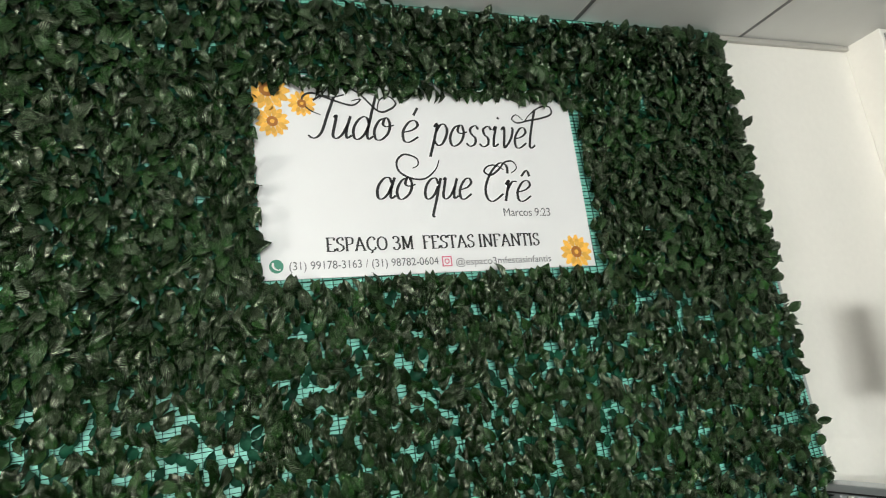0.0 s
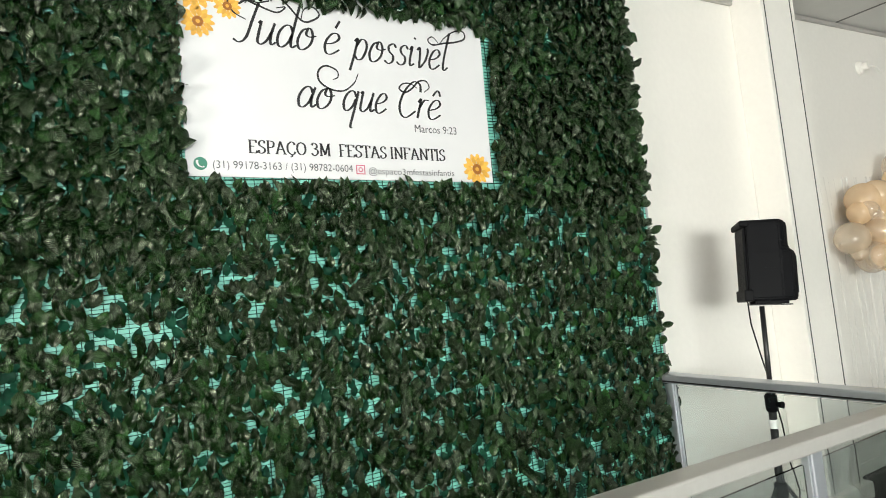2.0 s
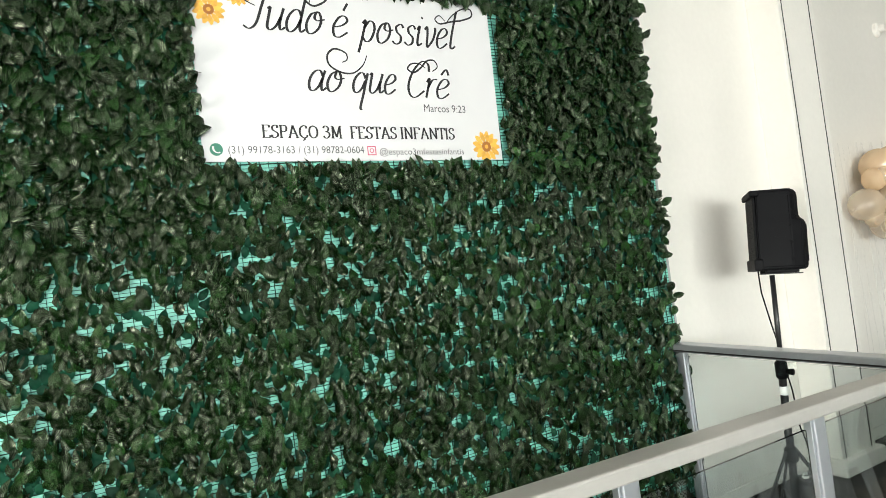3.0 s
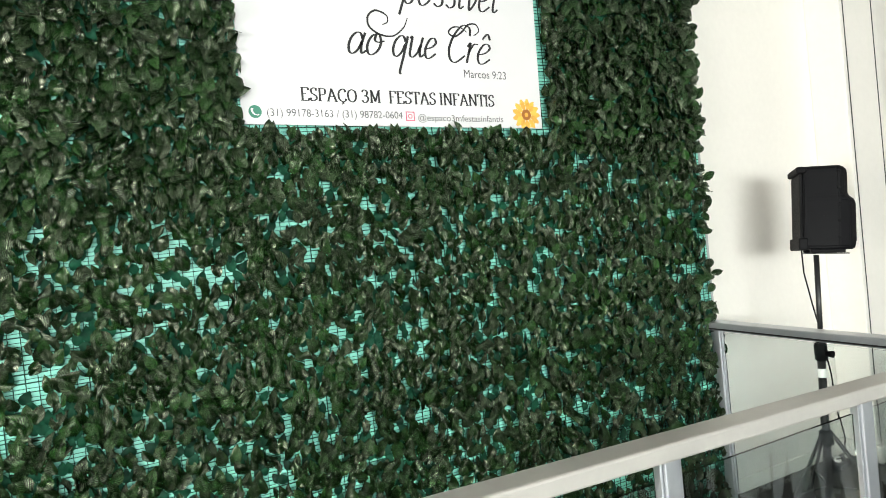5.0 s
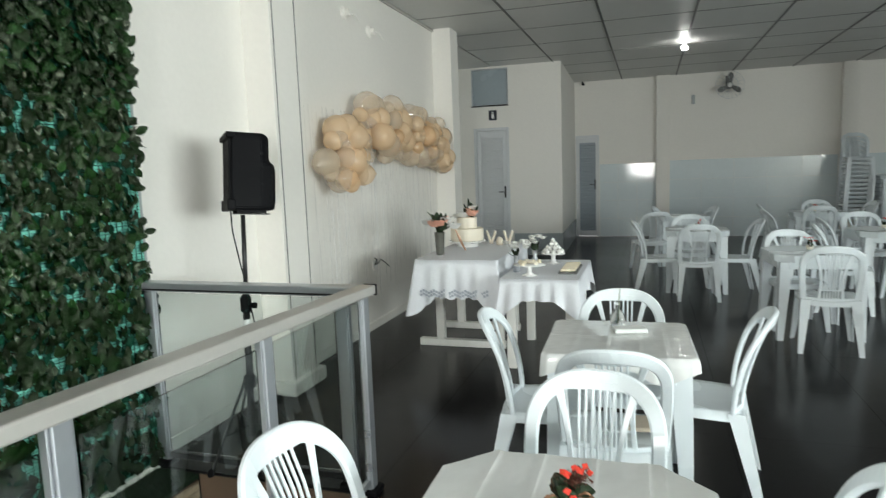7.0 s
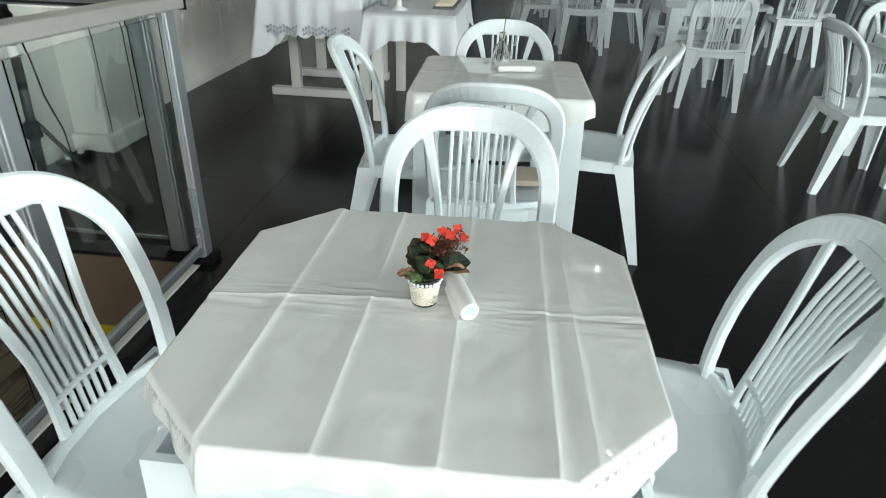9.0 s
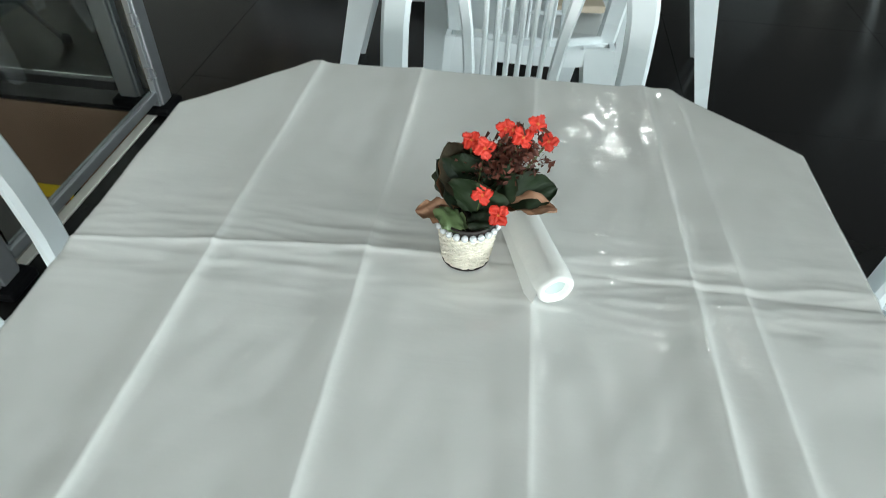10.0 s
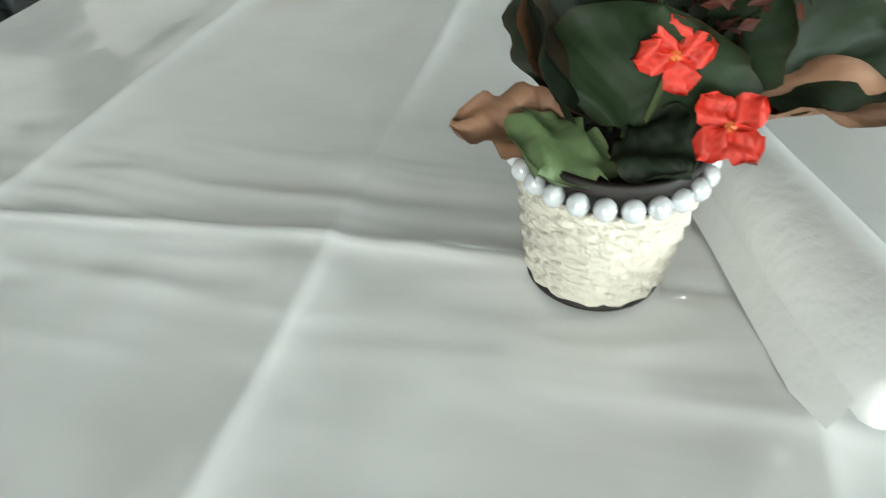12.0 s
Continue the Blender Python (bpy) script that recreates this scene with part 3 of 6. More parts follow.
rng = random.Random(11)
shapes = [leaf_points(0.062, 0.040, 0.007, 0.35, 0.012), leaf_points(0.058, 0.038, 0.010, -0.3, -0.004), leaf_points(0.066, 0.039, 0.006, 0.5, 0.018), leaf_points(0.055, 0.041, 0.009, 0.2, 0.008)]
leaf_meshes = [mesh_of("leaf", p.tolist(), f, u, LEAF) for p, u, f in shapes]
verts, faces, uvs = [], [], []
singles = 0
FACE = Matrix(((0, 0, 1, 0), (1, 0, 0, 0), (0, 1, 0, 0), (0, 0, 0, 1)))   # leaf x -> along the wall, y -> up, z -> out of it


def hang_leaf(yy, zz, out, ang, roll, tilt, size):
    global singles
    k = rng.randrange(4)
    m = Matrix.Translation((BOARD + out, yy, zz)) @ FACE @ pose(0, 0, 0, 0, 0, ang) @ pose(0, 0, 0, 0, roll, 0) @ pose(0, 0, 0, tilt, 0, 0) @ Matrix.Scale(size, 4) @ pose(0, -0.02, 0)
    if singles < 300 and yy > 1.98 and 0.85 < zz < 3.1 and rng.random() < 0.25:
        o = new("leaf", leaf_meshes[k])
        o.parent = hedge
        o.matrix_basis = m
        singles += 1
        return
    p, u, f = shapes[k]
    a = np.array(m)
    base = len(verts)
    verts.extend((p @ a[:3, :3].T + a[:3, 3]).tolist())
    faces.extend([tuple(i + base for i in q) for q in f])
    uvs.extend(u)


# the screen comes in mats: full mats of hanging leaves above, sparser mats of upright leaves in level rows below
def seam(y):
    return 1.93 if y > 0.55 else 1.78


def sprig(yy, zz, lower, ang):
    """One stalk on the net: an inner leaf close to the board and, as a rule, an outer one standing off it."""
    if lower:
        hang_leaf(yy, zz, rng.uniform(0.018, 0.034), ang, rng.gauss(-4, 30), rng.uniform(-10, 30), rng.uniform(0.92, 1.16))
        if rng.random() < 0.50:
            hang_leaf(yy + rng.gauss(0, 0.012), zz - 0.006, rng.uniform(0.030, 0.056), ang + rng.gauss(0, 22), rng.gauss(-8, 30), rng.uniform(-8, 44), rng.uniform(0.86, 1.12))
    else:
        hang_leaf(yy, zz, rng.uniform(0.016, 0.034), ang, rng.gauss(-4, 28), rng.uniform(-6, 34), rng.uniform(0.98, 1.22))
        if rng.random() < 0.55:
            hang_leaf(yy + rng.gauss(0, 0.012), zz + rng.gauss(0, 0.008), rng.uniform(0.034, 0.060), ang + rng.gauss(0, 24), rng.gauss(-8, 30), rng.uniform(0, 50), rng.uniform(0.95, 1.25))


z, row = HZ0 + 0.01, 0
while z < HZ1 - 0.02:
    y = HY0 + (row % 2) * 0.015
    run = 0
    while y < HY1 + 0.004:
        yy = y + rng.gauss(0, 0.004)
        lower = z < seam(yy)
        y += 0.0300
        zz = z + 0.004 * math.sin(3.0 * yy + row) + rng.gauss(0, 0.0030 if lower else 0.007)
        if in_gap(yy, zz) or in_gap(yy, zz + 0.012):
            continue
        patch = 0.6 * noise.noise(Vector((yy * 2.0, zz * 2.6, 3.0))) + 0.8 * noise.noise(Vector((yy * 7, zz * 14, 8.0)))
        side = min(max((yy + 0.6) / 2.0, 0.0), 1.0)
        if lower:
            bare = 0.23 + 0.09 * patch + 0.05 * side
        else:
            bare = 0.11 + 0.16 * patch - 0.05 * side
        if run > 0:
            run -= 1
            continue
        if rng.random() < bare:
            run = rng.choice((0, 0, 1)) if lower else 0
            continue
        above, under = in_gap(yy, zz - 0.09), in_gap(yy, zz + 0.14)
        if above:
            ang = rng.gauss(180, 16)
        elif yy > HY1 - 0.05:
            ang = rng.gauss(-72, 22)
        elif under:
            ang = rng.gauss(0, 14)
        elif lower:
            ang = rng.choice((-20, 0, 22)) + rng.gauss(0, 12)
        else:
            ang = rng.gauss(180 if rng.random() < 0.85 else 0, 22)
        sprig(yy, zz, lower, ang)
    z += 0.036
    row += 1
outer = (verts, faces, uvs)
verts, faces, uvs = [], [], []      # dull inner leaves flat on the net
z, row, singles = HZ0 + 0.02, 0, 300
while z < HZ1 - 0.03:
    y = HY0 + (row % 2) * 0.016
    while y < HY1 - 0.02:
        low = z < seam(y)
        if not in_gap(y, z, -0.03) and rng.random() < (0.48 - 0.12 * min(max(y, 0.0), 2.5) / 2.5 if low else 0.74) + 0.25 * noise.noise(Vector((y * 5, z * 12, 1.0))):
            hang_leaf(y + rng.gauss(0, 0.005), z + rng.gauss(0, 0.004), rng.uniform(0.0145, 0.017), rng.gauss(0, 28) if low else rng.gauss(180, 28), rng.gauss(0, 5), rng.uniform(0, 5), rng.uniform(0.75, 1.0))
        y += 0.031
    z += 0.035
    row += 1
o = new("inner_leaves", mesh_of("inner_leaves", verts, faces, uvs, LEAF_IN))
o.parent = hedge
tagged(o, kind="stuff")
o = new("leaves", mesh_of("leaves", *outer, LEAF))
o.parent = hedge
tagged(o, kind="stuff")

# the sign
SX = BOARD + 0.016
sign = thing("wall_sign", Matrix.Translation((0, 1.2641, 2.4492)) @ pose(0, 0, 0, -1.8, 0, 0) @ Matrix.Diagonal((1, 0.943, 0.940, 1)) @ Matrix.Translation((0, -1.22, -2.46)), "white printed sign with black script lettering and yellow flowers", "sign")
part("board", box((SX - 0.003, SG[0], SG[2]), (SX, SG[1], SG[3]), 0.001, 1), SIGN, sign)


def lettering(body, y0, y1, z0, z1, material, lean=0.0, thick=0.0, label=""):
    """Flat print fitted into y0..y1, z0..z1 on the sign's face."""
    cu = bpy.data.curves.new("lettering", "FONT")
    cu.body, cu.shear, cu.resolution_u = body, lean, 4
    tmp = new("tmp", cu)
    bpy.context.view_layer.update()
    me = bpy.data.meshes.new_from_object(tmp.evaluated_get(bpy.context.evaluated_depsgraph_get()))
    bpy.data.objects.remove(tmp)
    co = np.array([v.co for v in me.vertices])
    lo, hi = co.min(0), co.max(0)
    for v in me.vertices:
        a = (v.co.x - lo[0]) / (hi[0] - lo[0])
        b = (v.co.y - lo[1]) / (hi[1] - lo[1])
        v.co = (SX + 0.0012, y0 + a * (y1 - y0), z0 + b * (z1 - z0))
    if thick:      # one mesh a letter; a second, shifted impression makes the heavy face
        b2 = bmesh.new()
        b2.from_mesh(me)
        b2.faces.ensure_lookup_table()
        todo = set(b2.faces)
        while todo:
            stack, island = [todo.pop()], []
            while stack:
                f = stack.pop()
                island.append(f)
                for e in f.edges:
                    for g in e.link_faces:
                        if g in todo:
                            todo.discard(g)
                            stack.append(g)
            b3 = bmesh.new()
            for dx, dy in ((0.0, 0.0), (0.0002, thick)):
                for f in island:
                    b3.faces.new([b3.verts.new(v.co + Vector((dx, dy, 0))) for v in f.verts])
            bmesh.ops.remove_doubles(b3, verts=b3.verts[:], dist=0.00002)
            part("letter", b3, material, sign)
        b2.free()
        return None
    me.materials.clear()
    me.materials.append(material)
    ob = new("lettering", me)
    ob.parent = sign
    return tagged(ob, kind="stuff")


# handwritten letters: pen strokes on a unit x-height, and each letter's advance
BOWL = [(0.66, 0.72), (0.5, 0.97), (0.28, 0.97), (0.08, 0.72), (0.02, 0.38), (0.12, 0.06), (0.32, 0.0), (0.54, 0.22), (0.66, 0.6)]
GLYPHS = {
    "T": ([[(-0.25, 1.62), (0.1, 1.86), (0.55, 1.80), (1.05, 1.95)], [(0.62, 1.82), (0.50, 1.0), (0.40, 0.25), (0.15, -0.02), (-0.15, 0.10)]], 0.80),
    "C": ([[(0.95, 1.35), (0.85, 1.75), (0.5, 1.85), (0.15, 1.35), (0.0, 0.65), (0.15, 0.12), (0.45, 0.0), (0.85, 0.35)]], 0.92),
    "u": ([[(0.0, 0.9), (0.1, 1.0), (0.1, 0.5), (0.12, 0.12), (0.3, 0.0), (0.52, 0.2), (0.66, 0.6)], [(0.72, 1.0), (0.66, 0.4), (0.74, 0.04), (0.94, 0.16)]], 0.95),
    "d": ([BOWL, [(0.74, 2.0), (0.68, 1.0), (0.66, 0.3), (0.76, 0.02), (0.95, 0.15)]], 0.96),
    "o": ([[(0.42, 1.0), (0.14, 0.85), (0.0, 0.42), (0.12, 0.05), (0.36, 0.0), (0.62, 0.25), (0.68, 0.62), (0.55, 0.93), (0.40, 0.98), (0.34, 0.72), (0.52, 0.6), (0.85, 0.68)]], 0.84),
    "e": ([[(0.05, 0.45), (0.38, 0.55), (0.58, 0.78), (0.44, 1.0), (0.2, 0.92), (0.02, 0.48), (0.12, 0.06), (0.36, 0.0), (0.68, 0.25)]], 0.78),
    "p": ([[(0.0, 0.85), (0.14, 1.0), (0.10, 0.2), (0.02, -0.55)], [(0.12, 0.6), (0.32, 0.97), (0.56, 0.95), (0.70, 0.6), (0.56, 0.1), (0.32, 0.0), (0.12, 0.2)]], 0.90),
    "s": ([[(0.58, 0.82), (0.40, 1.0), (0.16, 0.85), (0.24, 0.6), (0.48, 0.4), (0.50, 0.12), (0.28, 0.0), (0.04, 0.14)]], 0.70),
    "i": ([[(0.0, 0.8), (0.12, 1.0), (0.09, 0.4), (0.16, 0.03), (0.38, 0.16)], [(0.17, 1.38), (0.20, 1.47)]], 0.44),
    "v": ([[(0.0, 0.85), (0.12, 1.0), (0.20, 0.65), (0.25, 0.1), (0.33, 0.0), (0.58, 0.4), (0.64, 0.85), (0.56, 1.0)]], 0.80),
    "l": ([[(0.20, 1.95), (0.12, 1.0), (0.11, 0.2), (0.22, 0.0), (0.42, 0.16)]], 0.46),
    "a": ([BOWL, [(0.74, 1.0), (0.66, 0.4), (0.74, 0.03), (0.94, 0.16)]], 0.96),
    "q": ([BOWL, [(0.74, 1.0), (0.68, 0.0), (0.62, -0.75), (0.75, -0.85)]], 0.90),
    "r": ([[(0.0, 0.8), (0.12, 1.0), (0.10, 0.4), (0.08, 0.0)], [(0.10, 0.5), (0.28, 0.92), (0.52, 0.96)]], 0.58),
    "é": ([[(0.05, 0.45), (0.38, 0.55), (0.58, 0.78), (0.44, 1.0), (0.2, 0.92), (0.02, 0.48), (0.12, 0.06), (0.36, 0.0), (0.68, 0.25)], [(0.34, 1.25), (0.46, 1.62)]], 0.78),
    "ê": ([[(0.05, 0.45), (0.38, 0.55), (0.58, 0.78), (0.44, 1.0), (0.2, 0.92), (0.02, 0.48), (0.12, 0.06), (0.36, 0.0), (0.68, 0.25)], [(0.12, 1.22), (0.34, 1.52), (0.52, 1.22)]], 0.78),
}


def pen(bm, pts, r):
    """One stroke through (y, z) points: fine rising, heavy falling."""
    p = [Vector((SX + 0.0012, a, b)) for a, b in pts]
    out = []
    for i in range(len(p) - 1):
        p0, p1, p2, p3 = p[max(i - 1, 0)], p[i], p[i + 1], p[min(i + 2, len(p) - 1)]
        for k in range(6):
            t = k / 6
            out.append(0.5 * ((2 * p1) + (p2 - p0) * t + (2 * p0 - 5 * p1 + 4 * p2 - p3) * t * t + (3 * p1 - p0 - 3 * p2 + p3) * t ** 3))
    out.append(p[-1])
    n, prev = len(out), None
    for i, q in enumerate(out):
        d = (out[min(i + 1, n - 1)] - out[max(i - 1, 0)]).normalized()
        w = r * (0.42 + 0.58 * abs(d.z) ** 1.5)
        s = Vector((0, -d.z, d.y)) * w
        a, b = bm.verts.new(q + s), bm.verts.new(q - s)
        if prev:
            bm.faces.new((prev[0], prev[1], b, a))
        prev = (a, b)


def script(word, y0, y1, base, xh, r=0.0062, slant=0.26):
    total = sum(GLYPHS[c][1] for c in word) - 0.12
    sy = (y1 - y0) / total
    at = 0.0
    for c in word:
        strokes, adv = GLYPHS[c]
        bm = bmesh.new()
        for st in strokes:
            pen(bm, [(y0 + (at + x) * sy + slant * z * xh - 0.3 * slant * xh, base + z * xh) for x, z in st], r)
        part("letter", bm, INK, sign)
        at += adv


script("Tudo", 0.728, 1.045, 2.617, 0.100)
script("é", 1.098, 1.168, 2.612, 0.098)
script("possivel", 1.232, 1.722, 2.602, 0.098)
script("ao", 0.964, 1.112, 2.362, 0.092)
script("que", 1.168, 1.378, 2.362, 0.092)
script("Crê", 1.440, 1.662, 2.352, 0.094)
lettering("Marcos 9:23", 1.517, 1.745, 2.283, 2.320, INK_GREY)
# upright serif capitals: strokes on a unit cap height, and each letter's advance
STEM_L, FOOT_L, HEAD_L = [(0.13, 0), (0.13, 1)], [(0, 0), (0.27, 0)], [(0, 1), (0.27, 1)]
CAPS = {
    "E": ([STEM_L, [(0, 1), (0.62, 1)], [(0.62, 1), (0.62, 0.80)], [(0, 0), (0.65, 0)], [(0.65, 0), (0.66, 0.2)], [(0.13, 0.52), (0.45, 0.52)]], 0.78),
    "F": ([STEM_L, FOOT_L, [(0, 1), (0.62, 1)], [(0.62, 1), (0.62, 0.80)], [(0.13, 0.52), (0.45, 0.52)]], 0.72),
    "S": ([[(0.50, 0.78), (0.48, 0.96), (0.28, 1.0), (0.08, 0.84), (0.12, 0.62), (0.30, 0.50), (0.50, 0.36), (0.50, 0.14), (0.28, 0.0), (0.07, 0.04), (0.04, 0.24)]], 0.66),
    "P": ([STEM_L, FOOT_L, [(0, 1), (0.30, 1)], [(0.30, 1), (0.54, 0.94), (0.60, 0.74), (0.52, 0.54), (0.30, 0.48), (0.13, 0.48)]], 0.74),
    "A": ([[(0.08, 0), (0.40, 1)], [(0.40, 1), (0.76, 0)], [(0.22, 0.36), (0.62, 0.36)], [(-0.04, 0), (0.20, 0)], [(0.60, 0), (0.88, 0)]], 0.92),
    "Ç": ([[(0.66, 0.76), (0.60, 0.95), (0.38, 1.0), (0.13, 0.80), (0.06, 0.5), (0.13, 0.18), (0.38, 0.0), (0.62, 0.06), (0.70, 0.24)], [(0.38, 0.0), (0.44, -0.12), (0.28, -0.22)]], 0.82),
    "O": ([[(0.40, 1.0), (0.14, 0.84), (0.06, 0.5), (0.14, 0.16), (0.40, 0.0), (0.68, 0.16), (0.76, 0.5), (0.68, 0.84), (0.40, 1.0)]], 0.92),
    "3": ([[(0.06, 0.82), (0.14, 0.97), (0.32, 1.0), (0.50, 0.84), (0.44, 0.60), (0.22, 0.53)], [(0.22, 0.53), (0.50, 0.46), (0.56, 0.22), (0.36, 0.0), (0.14, 0.02), (0.04, 0.18)]], 0.72),
    "M": ([[(0.14, 0), (0.16, 1)], [(0.16, 1), (0.48, 0.08)], [(0.48, 0.08), (0.82, 1)], [(0.82, 1), (0.84, 0)], [(0, 0), (0.28, 0)], [(0.70, 0), (0.98, 0)], [(0.02, 1), (0.18, 1)], [(0.80, 1), (0.96, 1)]], 1.08),
    "T": ([[(0.36, 0), (0.36, 1)], [(0.02, 1), (0.70, 1)], [(0.02, 1), (0.0, 0.80)], [(0.70, 1), (0.72, 0.80)], [(0.22, 0), (0.50, 0)]], 0.78),
    "I": ([STEM_L, FOOT_L, HEAD_L], 0.38),
    "N": ([[(0.13, 0), (0.13, 1)], [(0.13, 1), (0.72, 0)], [(0.72, 0), (0.72, 1)], [(0, 0), (0.26, 0)], [(0, 1), (0.15, 1)], [(0.58, 1), (0.86, 1)]], 0.94),
    " ": ([], 0.34),
}


def capitals(text, y0, y1, z0, z1):
    k = (y1 - y0) / sum(CAPS[c][1] for c in text)
    at = y0
    for c in text:
        strokes, adv = CAPS[c]
        if strokes:
            bm = bmesh.new()
            for st in strokes:
                pen(bm, [(at + x * k, z0 + z * (z1 - z0)) for x, z in st], 0.0044)
            part("letter", bm, INK, sign)
        at += adv * k


capitals("ESPAÇO 3M  FESTAS INFANTIS", 0.745, 1.672, 2.152, 2.205)
lettering("(31) 99178-3163 / (31) 98782-0604", 0.603, 1.192, 2.074, 2.116, INK_GREY)
lettering("@espaco3mfestasinfantis", 1.267, 1.712, 2.068, 2.108, INK_GREY)


def swash(pts, r):
    """A pen stroke on the sign through (y, z) points, smoothed."""
    p = [Vector((SX + 0.0012, a, b)) for a, b in pts]
    out = []
    for i in range(len(p) - 1):
        p0, p1, p2, p3 = p[max(i - 1, 0)], p[i], p[i + 1], p[min(i + 2, len(p) - 1)]
        for k in range(6):
            t = k / 6
            out.append(0.5 * ((2 * p1) + (p2 - p0) * t + (2 * p0 - 5 * p1 + 4 * p2 - p3) * t * t + (3 * p1 - p0 - 3 * p2 + p3) * t ** 3))
    out.append(p[-1])
    n = len(out)
    rad = [r * (0.45 + 0.55 * math.sin(math.pi * i / (n - 1))) for i in range(n)]
    bm = bmesh.new()
    prev = None
    for i, q in enumerate(out):
        d = (out[min(i + 1, n - 1)] - out[max(i - 1, 0)]).normalized()
        s = Vector((0, -d.z, d.y)) * rad[i]
        a, b = bm.verts.new(q + s), bm.verts.new(q - s)
        if prev:
            bm.faces.new((prev[0], prev[1], b, a))
        prev = (a, b)
    return part("flourish", bm, INK, sign)


swash([(0.766, 2.716), (0.716, 2.741), (0.696, 2.786), (0.736, 2.811), (0.816, 2.786), (0.896, 2.766), (0.936, 2.796), (0.896, 2.786)], 0.0045)
swash([(0.766, 2.786), (0.806, 2.841), (0.866, 2.856), (0.936, 2.816), (1.006, 2.746), (1.056, 2.756), (1.086, 2.786), (1.056, 2.816), (1.016, 2.796), (1.001, 2.746)], 0.0045)
swash([(1.250, 2.536), (1.228, 2.491), (1.178, 2.451), (1.118, 2.451), (1.068, 2.481), (1.063, 2.526), (1.098, 2.556), (1.148, 2.541), (1.153, 2.511), (1.128, 2.496)], 0.0045)
swash([(1.682, 2.738), (1.652, 2.763), (1.627, 2.743), (1.652, 2.723), (1.712, 2.738), (1.782, 2.753), (1.837, 2.778), (1.832, 2.813), (1.782, 2.808), (1.722, 2.768), (1.687, 2.728)], 0.0045)
swash([(1.547, 2.496), (1.512, 2.516), (1.472, 2.511), (1.452, 2.486), (1.482, 2.471), (1.522, 2.496), (1.557, 2.531), (1.597, 2.536), (1.612, 2.506), (1.582, 2.481)], 0.0045)


def printed_flower(y, z, r, clip=None):
    bm = bmesh.new()
    for ring, (n, r0, r1, off) in enumerate(((13, 0.35, 1.0, 0.0), (11, 0.2, 0.78, 0.2))):
        for k in range(n):
            a = 2 * math.pi * k / n + off
            h = 0.8 * math.pi / n
            pts = [(r0, a - h * 0.4), (0.75 * r1, a - h * 1.25), (r1, a - 0.3 * h), (r1 * 0.96, a + 0.4 * h), (0.75 * r1, a + h * 1.25), (r0, a + h * 0.4)]
            vs = []
            for q, b in pts:
                yy, zz = y + r * q * math.cos(b), z + r * q * math.sin(b)
                vs.append(bm.verts.new((SX + 0.0008 + 0.0002 * ring, min(max(yy, SG[0] + 0.001), SG[1] - 0.001), min(max(zz, SG[2] + 0.001), SG[3] - 0.001))))
            bm.faces.new(vs)
    p = part("printed_flower", bm, PETAL_Y, sign, "yellow printed flower")
    bm = bmesh.new()
    for rr, x in ((0.33, 0.0013),):
        bm.faces.new([bm.verts.new((SX + x, y + r * rr * math.cos(6.283 * k / 20), z + r * rr * math.sin(6.283 * k / 20))) for k in range(20)])
    part("heart", bm, PETAL_C, p)
    bm = bmesh.new()
    bm.faces.new([bm.verts.new((SX + 0.0017, y + r * 0.13 * math.cos(6.283 * k / 16), z + r * 0.13 * math.sin(6.283 * k / 16))) for k in range(16)])
    part("eye", bm, PETAL_Y, p)


printed_flower(0.562, 2.815, 0.090)
printed_flower(0.694, 2.762, 0.056)
printed_flower(0.576, 2.680, 0.066)
printed_flower(1.846, 2.116, 0.080)
bm = bmesh.new()
bm.faces.new([bm.verts.new((SX + 0.0012, 0.557 + 0.026 * math.cos(6.283 * k / 24), 2.101 + 0.026 * math.sin(6.283 * k / 24))) for k in range(24)])
part("icon", bm, PRINT_GREEN, sign, "green round icon")
bm = bmesh.new()
pen(bm, [(0.546, 2.115), (0.545, 2.103), (0.552, 2.092), (0.564, 2.087), (0.571, 2.090)], 0.0042)
bmesh.ops.translate(bm, vec=(0.0006, 0, 0), verts=bm.verts)
part("handset", bm, SIGN, sign, "white handset symbol")
bm = bmesh.new()
for s, w in ((0.021, 0.004),):
    for lo, hi in (((-s, -s), (s, -s + w)), ((-s, s - w), (s, s)), ((-s, -s + w), (-s + w, s - w)), ((s - w, -s + w), (s, s - w))):
        add_box(bm, (SX + 0.0002, 1.229 + lo[0], 2.096 + lo[1]), (SX + 0.0014, 1.229 + hi[0], 2.096 + hi[1]))
for k in range(16):
    a, b = 6.283 * k / 16, 6.283 * (k + 1) / 16
    bm.faces.new([bm.verts.new((SX + 0.0012, 1.229 + r * math.cos(t), 2.096 + r * math.sin(t))) for r, t in ((0.007, a), (0.011, a), (0.011, b), (0.007, b))])
part("icon", bm, PRINT_PINK, sign, "pink square icon")

# ---- loudspeaker on its stand ----
SPX, SPY = -1.60, 3.21
LEAN = 0.070           # the pole leans this much from foot to cup
stand = thing("speaker_stand", pose(SPX, SPY - LEAN, 0), "black steel tripod speaker stand on the floor", "speaker stand")


def on_pole(z):
    return (0, LEAN * (z - 0.10) / 1.245, z)


